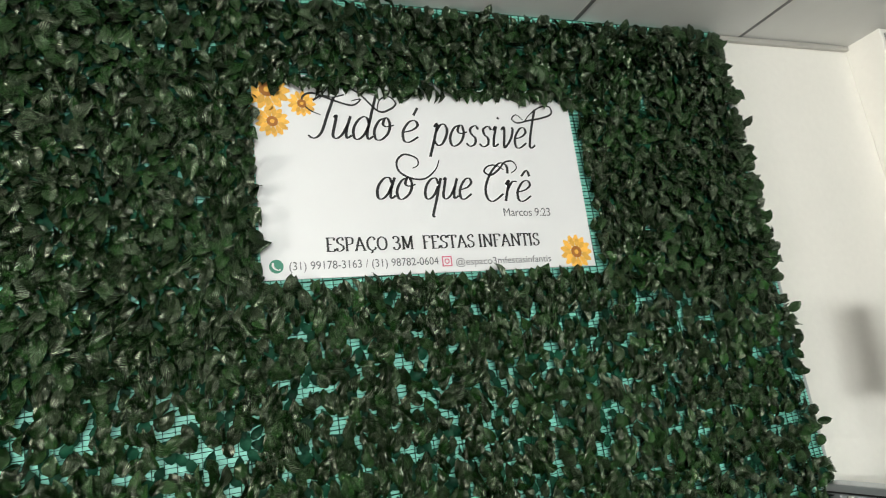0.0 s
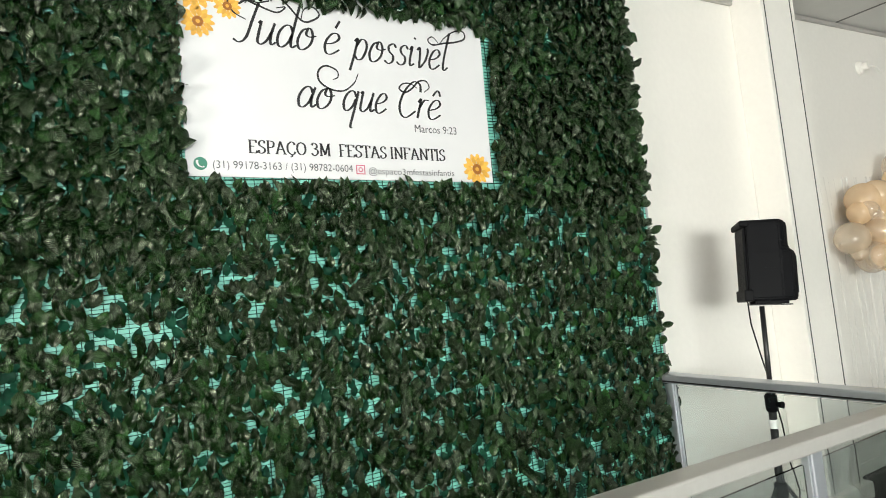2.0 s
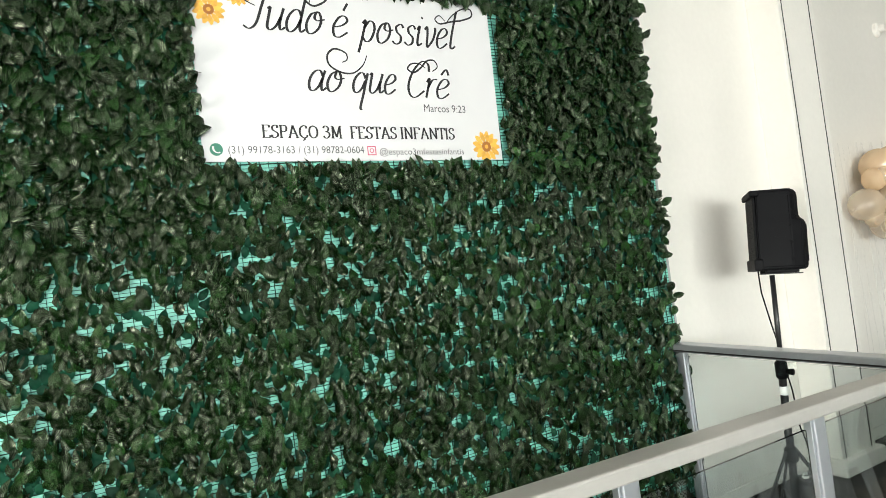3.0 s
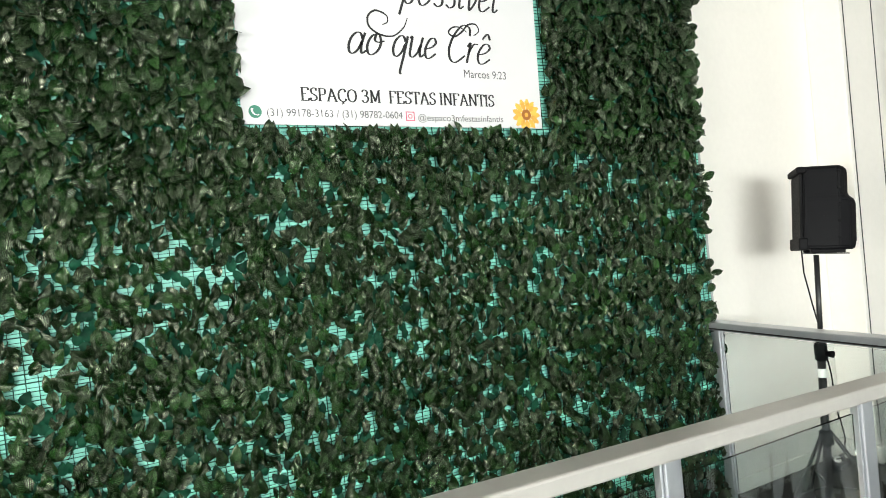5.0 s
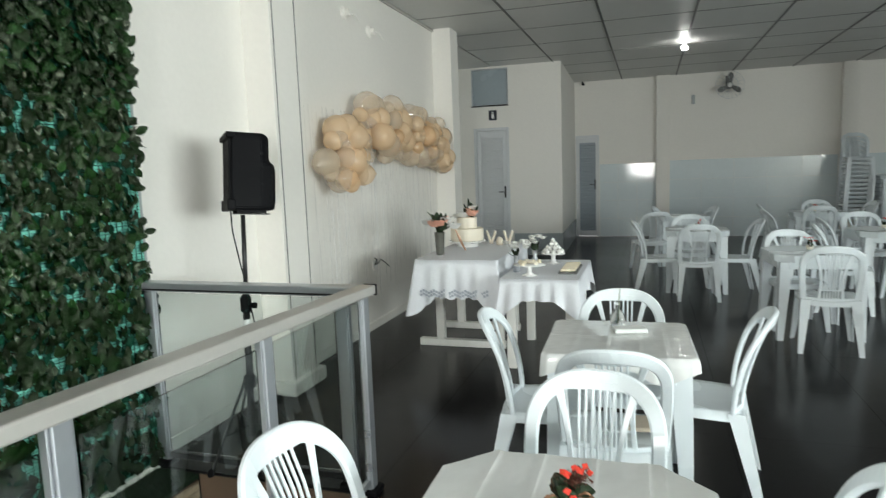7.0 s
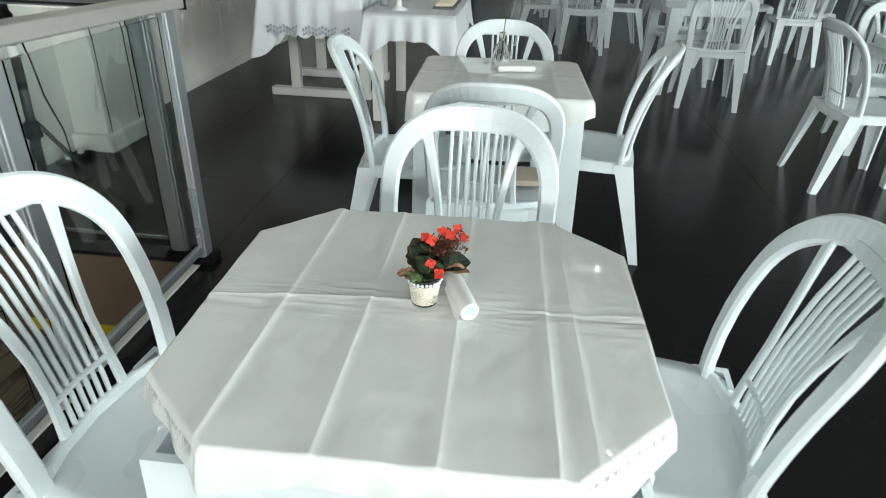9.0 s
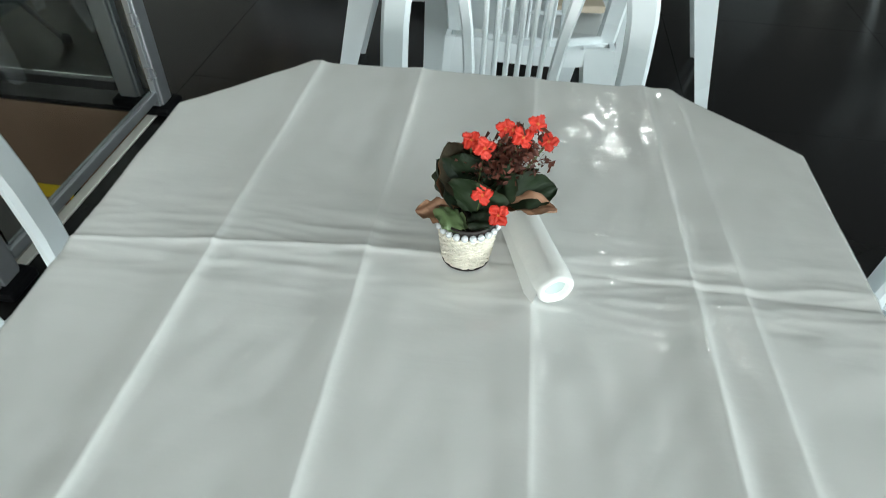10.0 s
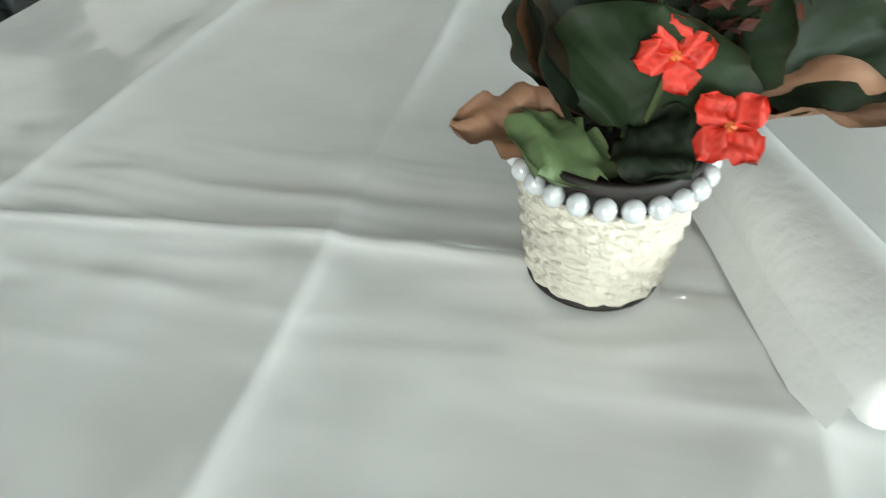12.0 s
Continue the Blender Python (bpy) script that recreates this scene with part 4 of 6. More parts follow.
part("pole", tube([on_pole(0.80), on_pole(1.308)], 0.0125, 14), BLACK_METAL, stand, smooth=True)
part("lower_tube", tube([on_pole(0.10), on_pole(0.84)], 0.019, 14), BLACK_METAL, stand, smooth=True)
dy = on_pole(0.82)[1]
part("collar", lathe([(0.019, 0.78), (0.03, 0.79), (0.03, 0.86), (0.016, 0.88)], 16, m=pose(0, dy, 0)), BLACK, stand, smooth=True)
part("knob", tube([(0.02, dy, 0.82), (0.06, dy, 0.82)], [0.010, 0.018], 10), BLACK, stand)
part("label_ring", lathe([(0.0195, 0.70), (0.0205, 0.702), (0.0205, 0.742), (0.0195, 0.744)], 16, m=pose(0, on_pole(0.72)[1], 0)), CERAMIC, stand, "white label round the tube")
part("hub", lathe([(0.019, 0.36), (0.032, 0.37), (0.032, 0.43), (0.019, 0.44)], 16, m=pose(0, on_pole(0.4)[1], 0)), BLACK, stand, smooth=True)
for a in (20, 140, 262):
    c, s = math.cos(radians(a)), math.sin(radians(a))
    lg = part("leg", tube([(0.03 * c, 0.03 * s + 0.015, 0.42), (0.30 * c, 0.30 * s, 0.02)], 0.011, 8, flat=0.6), BLACK_METAL, stand)
    part("rubber_foot", lathe([(0.012, 0.0), (0.018, 0.004), (0.016, 0.03), (0.006, 0.04)], 10, m=pose(0.31 * c, 0.31 * s, 0)), BLACK, lg)
    part("brace", tube([(0.02 * c, 0.02 * s, 0.16), (0.2 * c, 0.2 * s, 0.165)], 0.006, 6), BLACK_METAL, stand)

speaker = thing("loudspeaker", pose(SPX + 0.025, SPY + 0.055, 1.325, -6, 0, 0) @ pose(0, 0, 0, 0, 0, 44) @ Matrix.Diagonal((0.93, 0.93, 1.0, 1)), "black plastic loudspeaker box on a stand", "loudspeaker")
# seen from above: a broad front at -x, flat sides, a narrower rounded back; the horn part above is set back
bm = bmesh.new()
plan = [(-0.135, -0.135), (0.03, -0.135), (0.085, -0.115), (0.115, -0.07), (0.115, 0.07), (0.085, 0.115), (0.03, 0.135), (-0.135, 0.135)]
levels = [(0.004, 0.94, 0.0), (0.016, 1.0, 0.0), (0.20, 1.0, 0.0), (0.245, 1.0, 0.0), (0.27, 0.985, -0.30), (0.385, 0.975, -0.30), (0.402, 0.955, -0.34), (0.410, 0.90, -0.42)]
rings = []
for zz, sc, back in levels:
    rings.append([bm.verts.new((x * sc + (back * 0.10 if x > 0.05 else 0.0), yy * sc, zz)) for x, yy in plan])
for a, b in zip(rings, rings[1:]):
    for k in range(8):
        bm.faces.new((a[k], a[(k + 1) % 8], b[(k + 1) % 8], b[k]))
bm.faces.new(rings[0][::-1])
bm.faces.new(rings[-1])
bmesh.ops.bevel(bm, geom=list(bm.edges), offset=0.006, segments=2, affect="EDGES")
part("cabinet", bm, BLACK, speaker)
part("grille", box((-0.150, -0.125, 0.045), (-0.1355, 0.125, 0.375), 0.006), GRILLE, speaker, "black metal grille")
part("top_lip", box((-0.165, -0.142, 0.377), (-0.115, 0.142, 0.408), 0.008), BLACK, speaker)
part("bottom_lip", box((-0.160, -0.142, 0.0), (-0.115, 0.142, 0.060), 0.008), BLACK, speaker)
for sy in (-1, 1):
    for zz in (0.055, 0.135, 0.215, 0.295, 0.375):
        part("slot", box((0.022, sy * 0.130 - 0.008, zz), (0.040, sy * 0.130 + 0.008, zz + 0.012), 0.002, 1), GRILLE, speaker)
    part("side_groove", box((-0.05, sy * 0.1352 - 0.002, 0.165), (0.01, sy * 0.1352 + 0.002, 0.169)), GRILLE, speaker)
    part("foot", box((-0.10, sy * 0.09 - 0.02, -0.012), (0.06, sy * 0.09 + 0.02, 0.006), 0.004), BLACK, speaker)
part("control_panel", box((0.113, -0.06, 0.04), (0.121, 0.06, 0.23), 0.004), GRILLE, speaker)
part("label_plate", box((0.1215, -0.055, 0.045), (0.1235, -0.03, 0.075)), ALU, speaker, "small pale label plate")
part("pole_cup", box((-0.12, -0.05, -0.018), (0.09, 0.05, -0.0122), 0.002), BLACK_METAL, speaker)
cab = [(SPX - 0.07, SPY - 0.01, 1.34), (SPX - 0.075, SPY, 1.22), (SPX - 0.05, SPY + 0.01, 1.05), (SPX - 0.02, SPY + 0.02, 0.88), (SPX + 0.0, SPY + 0.035, 0.70), (SPX - 0.03, SPY + 0.10, 0.50), (SPX - 0.10, SPY + 0.25, 0.30), (SPX - 0.25, SPY + 0.45, 0.10), (WEST + 0.06, SPY + 0.58, 0.02)]
cable = tagged(part("cable", tube(cab, 0.004, 6), BLACK, smooth=True), "thin black speaker cable hanging to the floor", "cable")
plug = thing("power_strip", pose(WEST + 0.12, SPY + 0.60, 0.0), "small black power strip with white plugs on the floor", "power strip")
part("strip_body", box((-0.06, -0.1, 0.0), (0.04, 0.1, 0.03), 0.006), BLACK, plug)
for dy in (-0.05, 0.05):
    part("plug", lathe([(0.018, 0.03), (0.02, 0.035), (0.014, 0.06)], 10, m=pose(-0.01, dy, 0)), CERAMIC, plug, "white plug")

# ---- doors, window, signs on the toilet block and back wall ----
def louvre_door(name, m, w, h, label, slats, material, louvre, rl=0.12):
    d = thing(name, m, label, "door", kind="structure")
    for lo, hi in (((0, -0.03, 0), (0.05, 0.03, h)), ((w - 0.05, -0.03, 0), (w, 0.03, h)), ((0.05, -0.03, h - 0.05), (w - 0.05, 0.03, h))):
        part("door_frame", box(lo, hi, 0.005), DOOR, d)
    for lo, hi in (((0.055, -0.018, 0.02), (rl, 0.018, h - 0.055)), ((w - rl, -0.018, 0.02), (w - 0.055, 0.018, h - 0.055)),
                   ((rl, -0.018, 0.02), (w - rl, 0.018, 0.12)), ((rl, -0.018, h - 0.15), (w - rl, 0.018, h - 0.055))):
        part("door_rail", box(lo, hi, 0.003), material, d)
    part("backing", box((rl, 0.008, 0.12), (w - rl, 0.012, h - 0.15)), louvre, d)
    sl = None
    n = slats
    for k in range(n):
        z = 0.135 + (h - 0.30) * k / n
        mm = pose(w / 2, -0.004, z + 0.012, 28, 0, 0)
        if sl is None:
            sl = part("slat", box((-w / 2 + rl + 0.002, -0.012, -0.011), (w / 2 - rl - 0.002, -0.008, 0.015)), louvre, d)
            sl.matrix_basis = mm
        else:
            again(sl, mm, d)
    hd = part("handle", tube([(w - 0.085, -0.02, 1.10), (w - 0.085, -0.055, 1.10), (w - 0.19, -0.06, 1.10)], 0.009, 8), BLACK_METAL, d, "black lever handle")
    part("handle_plate", box((w - 0.10, -0.023, 1.0), (w - 0.07, -0.0185, 1.2), 0.002), BLACK_METAL, d)
    return d


louvre_door("door_1", pose(-2.42, WCY + 0.035, 0.0), 0.62, 2.20, "closed white aluminium toilet door with a fine louvre panel", 62, DOOR, DOOR)
louvre_door("door_2", pose(-1.00, NORTH + 0.035, 0.0), 0.48, 2.12, "closed grey louvred metal door in the back wall", 34, DOOR, DOOR_G, 0.075)
win = thing("window_1", pose(-2.44, WCY + 0.03, 2.56), "small frosted window with a black sill above the toilet door", "window", kind="structure")
part("pane", box((0.02, 0.0, 0.03), (0.62, 0.008, 0.61)), FROST, win)
for lo, hi in (((0, -0.02, 0.018), (0.02, 0.02, 0.63)), ((0.62, -0.02, 0.018), (0.64, 0.02, 0.63)), ((0.02, -0.02, 0.61), (0.62, 0.02, 0.63))):
    part("window_frame", box(lo, hi, 0.003), ALU, win)
part("window_sill", box((0.0, -0.06, 0.0), (0.64, 0.03, 0.018), 0.003), BLACK, win, "black sill")
wc = thing("toilet_sign", pose(-2.07, WCY - 0.004, 2.41), "small dark toilet sign with a white figure symbol", "sign")
part("plate", box((-0.07, -0.004, -0.085), (0.07, 0.0, 0.085), 0.002, 1), mat("navy_sign", (0.02, 0.022, 0.035), 0.35), wc)
bm = box((-0.022, -0.0065, -0.055), (0.022, -0.0045, 0.022), 0.0)
lathe([(0.0, -0.001), (0.016, -0.001), (0.016, 0.001), (0.0, 0.001)], 14, bm, pose(0, -0.0055, 0.042, 90, 0, 0))
part("symbol", bm, CERAMIC, wc)
tagged(part("trim_alcove_pipe", tube([(-2.79, 9.4, 0.1), (-2.79, 9.4, 2.0)], 0.012, 8), ALU), "thin metal pipe on the alcove wall", "pipe", kind="structure")

fan = thing("wall_fan", pose(1.93, NORTH - 0.012, 2.92), "grey wall-mounted fan with a wire guard", "fan")
part("mount", box((-0.05, -0.06, 0.02), (0.05, 0.0, 0.20), 0.01), GRID, fan)
part("motor", lathe([(0.0, -0.10), (0.06, -0.09), (0.07, 0.0), (0.04, 0.05), (0.0, 0.06)], 18, m=pose(0, -0.20, 0, 90, 0, 0)), GRID, fan, smooth=True)
part("arm", tube([(0, -0.03, 0.10), (0, -0.12, 0.05), (0, -0.18, 0.0)], 0.02, 8), GRID, fan)
part("hub", lathe([(0.0, 0.0), (0.045, 0.005), (0.045, 0.04), (0.0, 0.05)], 16, m=pose(0, -0.29, 0, 90, 0, 0)), CERAMIC, fan, "pale hub", smooth=True)
for a in (80, 200, 320):
    bm = bmesh.new()
    ribbon([(0.03, 0, 0), (0.09, 0.01, 0.0), (0.17, 0.02, 0.0), (0.23, 0.02, 0)], (0, 0.25, 1), [0.03, 0.08, 0.11, 0.05], 0.004, bm)
    o = part("blade", bm, GRID, fan, "dark blade")
    o.matrix_basis = pose(0, -0.30, 0, 90, 0, 0) @ pose(0, 0, 0, 0, 0, a)
for k in range(18):
    a = radians(20 * k)
    c, s = math.cos(a), math.sin(a)
    part("guard_wire", tube([(0.04 * c, -0.36, 0.04 * s), (0.17 * c, -0.36, 0.17 * s), (0.255 * c, -0.30, 0.255 * s), (0.2 * c, -0.23, 0.2 * s)], 0.0016, 4), ALU, fan)
for r, y in ((0.255, -0.30), (0.14, -0.362)):
    part("guard_ring", tube([(r * math.cos(6.2832 * k / 28), y, r * math.sin(6.2832 * k / 28)) for k in range(29)], 0.003, 5), ALU, fan)


def bulb(x, y, lit=True, drop=0.0):
    b = thing("ceiling_bulb", pose(x, y, CEILING - 0.006), "lit white LED bulb lamp in a ceiling socket", "ceiling lamp", "ceiling bulbs")
    part("socket", lathe([(0.0, 0.0), (0.05, 0.0), (0.05, -0.02), (0.024, -0.03), (0.024, -0.065), (0.0, -0.065)][::-1], 18), CERAMIC, b)
    part("diffuser", lathe([(0.0, -0.125), (0.03, -0.12), (0.045, -0.105), (0.045, -0.08), (0.03, -0.0655)], 18), LAMP_ON, b, smooth=True)
    return b


for x, y in ((0.955, 10.3), (1.02, 5.75), (1.30, 3.6)):
    bulb(x, y)
eye_cam = thing("security_camera", pose(-0.84, NORTH - 0.06, CEILING - 0.05), "tiny black security camera under the ceiling", "security camera")
part("body", tube([(0, 0, 0), (0.03, -0.09, -0.02)], 0.025, 10), BLACK, eye_cam)
part("bracket", box((-0.015, -0.01, 0.0), (0.015, 0.02, 0.05)), BLACK, eye_cam)
sock = thing("wall_socket", pose(1.30, NORTH - 0.002, 2.72), "small grey wall socket with a switch", "wall socket")
part("plate", box((-0.03, -0.01, -0.09), (0.03, 0.0, 0.09), 0.004), TILE_G, sock)
sw = thing("wall_socket", pose(WEST + 0.001, 5.9, 0.62), "open wall socket with loose dark wires", "wall socket")
part("plate", box((0.0, -0.05, -0.04), (0.01, 0.05, 0.04), 0.003), CERAMIC, sw)
part("wire", tube([(0.01, 0.0, 0.0), (0.06, 0.03, 0.05), (0.09, 0.08, 0.0), (0.10, 0.12, -0.03)], 0.005, 6), BLACK, sw)
part("wire", tube([(0.01, -0.02, 0.0), (0.05, -0.05, 0.06), (0.05, -0.11, 0.08)], 0.005, 6), BLACK, sw)
for y, z in ((5.50, 2.90), (6.02, 2.84)):
    fx = thing("wall_lamp_holder", pose(WEST + 0.001, y, z), "small pale lamp holder on the white wall", "lamp holder", "lamp holders on the wall")
    part("base", lathe([(0.0, 0.0), (0.055, 0.0), (0.05, 0.02), (0.03, 0.03), (0.03, 0.07), (0.0, 0.07)], 14, m=pose(0, 0, 0, 0, 90, 0)), WALL, fx)
    part("bracket", tube([(0.05, 0, 0.0), (0.10, 0.04, -0.02), (0.10, 0.10, -0.06)], 0.006, 6), WALL, fx)

# ---- balloon garland and foil curtain ----
garland = thing("balloon_garland", pose(0, 0, 0), "peach and gold balloon garland arching on the white wall", "balloon garland")
rng = random.Random(7)
bm = lathe([(0.0, -1.13), (0.10, -1.14), (0.05, -1.06), (0.16, -1.0), (0.48, -0.82), (0.78, -0.52), (0.96, -0.12), (1.0, 0.15), (0.93, 0.5), (0.72, 0.80), (0.40, 0.98), (0.0, 1.05)], 18)
base = {}
for key, mm in (("a", PEACH), ("b", PEACH_D), ("c", NUDE)):
    base[key] = part("balloon", bm.copy(), mm, garland, smooth=True)
bm.free()
ARCH = [(5.12, 1.58), (5.00, 1.72), (5.22, 1.86), (5.66, 1.90), (6.0, 1.94), (6.4, 1.94), (6.8, 1.93), (7.15, 1.92), (7.45, 1.86), (7.62, 1.74)]
first = set()
items = []
COUNT = 240
for i in range(COUNT):
    t = (i + rng.random()) / COUNT * (len(ARCH) - 1)
    k = min(int(t), len(ARCH) - 2)
    f = t - k
    y = ARCH[k][0] * (1 - f) + ARCH[k + 1][0] * f
    z = ARCH[k][1] * (1 - f) + ARCH[k + 1][1] * f - 0.05
    r = rng.uniform(0.085, 0.12) if rng.random() < 0.35 else rng.uniform(0.05, 0.08)
    a, q = rng.uniform(0, 6.283), 0.25 * rng.random() ** 0.5
    kind = "c" if (rng.random() < 0.2 or q > 0.18) else ("b" if rng.random() < 0.25 else "a")
    x = WEST + 0.11 + 0.10 * rng.random() + (0.10 if kind != "c" else 0.0) * (1 - q / 0.25)
    items.append((x, y + 1.15 * q * math.cos(a), z + q * math.sin(a), r, kind))
items += [(-1.85, 5.32, 1.50, 0.10, "a"), (-1.90, 5.08, 1.56, 0.11, "c"), (-1.88, 7.72, 1.58, 0.10, "a"), (-1.88, 5.5, 2.10, 0.12, "c"), (-1.88, 6.1, 2.14, 0.11, "c")]
for x, y, z, r, kind in items:
    m = pose(max(x, WEST + r + 0.005), y, z, rng.uniform(0, 360), rng.uniform(0, 360), 0) @ Matrix.Scale(r, 4)
    if kind not in first:
        first.add(kind)
        base[kind].matrix_basis = m
    else:
        again(base[kind], m, garland, "balloon")
curtain = thing("foil_curtain", pose(0, 0, 0), "shimmering clear foil strip curtain hanging on the wall", "curtain")
strip = None
for k in range(48):
    y = 4.64 + 3.04 * (k + rng.random()) / 48
    L = rng.uniform(1.45, 1.75)
    m = pose(WEST + rng.uniform(0.02, 0.05), y, 2.05, rng.gauss(0, 0.6), rng.gauss(0, 0.6), rng.gauss(0, 38)) @ Matrix.Diagonal((1, 1, L, 1))
    if strip is None:
        bm = bmesh.new()
        prev = None
        for i in range(13):
            a = 0.5 * math.sin(i * 1.9)
            w = 0.006
            p = [bm.verts.new((w * s * math.sin(a) + 0.004 * math.sin(i * 0.8), w * s * math.cos(a), -i / 12)) for s in (-1, 1)]
            if prev:
                bm.faces.new((prev[0], prev[1], p[1], p[0]))
            prev = p
        strip = part("foil_strip", bm, FOIL, curtain, smooth=True)
        strip.matrix_basis = m
    else:
        again(strip, m, curtain)


# ---- plastic chairs and tables ----
def back_at(u, s):
    """A point of the chair back: u metres from the middle, s from seat (0) to top (1)."""
    return Vector((u, 0.175 + 0.035 * s + 0.090 * s * s - 1.25 * u * u, 0.425 + 0.432 * s))


def white_chair(m):
    c = thing("plastic_chair", m, "white moulded plastic stacking chair with a slatted arched back", "chair", "white plastic chairs")
    nn = Vector((0, -1, 0.22))
    # seat: a dished, rounded pan with a turned-down lip
    bm = bmesh.new()
    N = 12
    grid = []
    for j in range(N + 1):
        for i in range(N + 1):
            u, v = 2 * i / N - 1, 2 * j / N - 1
            k = (abs(u) ** 5 + abs(v) ** 5) ** 0.2 if (u or v) else 1
            mx = max(abs(u), abs(v))
            f = mx / k if k else 1
            uu, vv = u * f, v * f
            x = 0.212 * uu * (1 - 0.06 * (vv + 1) / 2)
            y = -0.012 + 0.205 * vv
            z = 0.440 - 0.020 * (1 - uu * uu) * (1 - 0.5 * vv * vv) + 0.006 * vv * -1 - 0.018 * max(0, -vv - 0.7)
            if mx > 0.99:
                z -= 0.004
            grid.append(bm.verts.new((x, y, z)))
    for j in range(N):
        for i in range(N):
            a = j * (N + 1) + i
            bm.faces.new((grid[a], grid[a + 1], grid[a + N + 2], grid[a + N + 1]))
    edge = [e for e in bm.edges if e.is_boundary]
    ex = bmesh.ops.extrude_edge_only(bm, edges=edge)
    for g in ex["geom"]:
        if isinstance(g, bmesh.types.BMVert):
            g.co.z -= 0.042
            g.co.x *= 1.012
            g.co.y *= 1.012
    seat = part("seat", bm, PLASTIC, c, smooth=True)
    # arched back frame
    pts = [back_at(-0.182 - 0.014 * math.sin(math.pi * s / 1.1), s) for s in (-0.06, 0.1, 0.25, 0.4, 0.52)]
    def crown_at(t):
        c, s = math.cos(math.pi * t), math.sin(math.pi * t)
        return back_at(-0.196 * math.copysign(abs(c) ** 0.72, c), 0.58 + 0.405 * s ** 0.72)

    top_arc = arc(29, crown_at)
    pts += top_arc
    pts += [back_at(0.182 + 0.014 * math.sin(math.pi * s / 1.1), s) for s in (0.52, 0.4, 0.25, 0.1, -0.06)]
    wid = [0.046] * 5 + [0.046 + 0.014 * math.sin(math.pi * i / 28) for i in range(29)] + [0.046] * 5
    back = part("backrest", ribbon(pts, nn, wid, 0.022), PLASTIC, c, smooth=False)
    for side in (-1, 1):
        path = [back_at(side * (0.071 + 0.045 * max(0, s - 0.35) ** 1.6 / 0.52 ** 1.6 + 0.03 * max(0, 0.3 - s)), s) for s in (-0.02, 0.12, 0.25, 0.4, 0.55, 0.7, 0.82, 0.93)]
        part("splat_edge", ribbon(path, nn, [0.024, 0.022, 0.020, 0.020, 0.020, 0.022, 0.026, 0.034], 0.012), PLASTIC, back)
    for k in range(6):
        u = -0.0475 + 0.019 * k
        path = [back_at(u * (1 + 0.30 * max(0, s - 0.3)), s) for s in (-0.02, 0.2, 0.45, 0.7, 0.95)]
        part("slat", ribbon(path, nn, 0.0095, 0.010), PLASTIC, back)
    part("cross_bar", ribbon([back_at(u, 0.20) for u in (-0.08, 0.0, 0.08)], nn, 0.012, 0.011), PLASTIC, back)
    part("bottom_bar", ribbon([back_at(u, 0.0) for u in (-0.19, -0.1, 0.0, 0.1, 0.19)], nn, 0.04, 0.014), PLASTIC, back)
    part("crown", ribbon([back_at(u, 0.935 - 0.8 * u * u) for u in (-0.12, -0.08, -0.04, 0.0, 0.04, 0.08, 0.12)], nn, [0.02, 0.03, 0.034, 0.036, 0.034, 0.03, 0.02], 0.014), PLASTIC, back)
    for sx in (-1, 1):
        for y0, y1, x1 in ((-0.185, -0.212, 0.208), (0.165, 0.248, 0.200)):
            a, b = Vector((sx * 0.182, y0, 0.43)), Vector((sx * x1, y1, 0.0))
            bm = bmesh.new()
            sg = 1 if y0 < 0 else -1
            rings = []
            for t in (0.0, 0.25, 0.6, 1.0):
                p = a.lerp(b, t)
                w = 0.074 - 0.038 * t
                th = 0.012
                prof = ((0, 0), (w, 0), (w, th), (th, th), (th, w), (0, w))
                rings.append([bm.verts.new((p.x + sx * (0.022 - q[0]), p.y + sg * (q[1] - 0.02), p.z)) for q in prof])
            flip = sx * sg > 0
            for r0, r1 in zip(rings, rings[1:]):
                for k in range(6):
                    q = (r0[k], r0[(k + 1) % 6], r1[(k + 1) % 6], r1[k])
                    bm.faces.new(q if flip else q[::-1])
            bm.faces.new(rings[0])
            bm.faces.new(rings[-1][::-1])
            bmesh.ops.recalc_face_normals(bm, faces=bm.faces)
            part("leg", bm, PLASTIC, c)
    return c


def chair_pose(x, y, facing, jitter=0.0):
    """Pose of a chair whose back's top middle stands over x, y; facing: where its front points, in degrees from -y."""
    d = Euler((0, 0, radians(facing + jitter))).to_matrix() @ Vector((0, 0.285, 0))
    return pose(x - d.x, y - d.y, 0, 0, 0, facing + jitter) @ Matrix.Diagonal((1, 1, 0.98, 1))


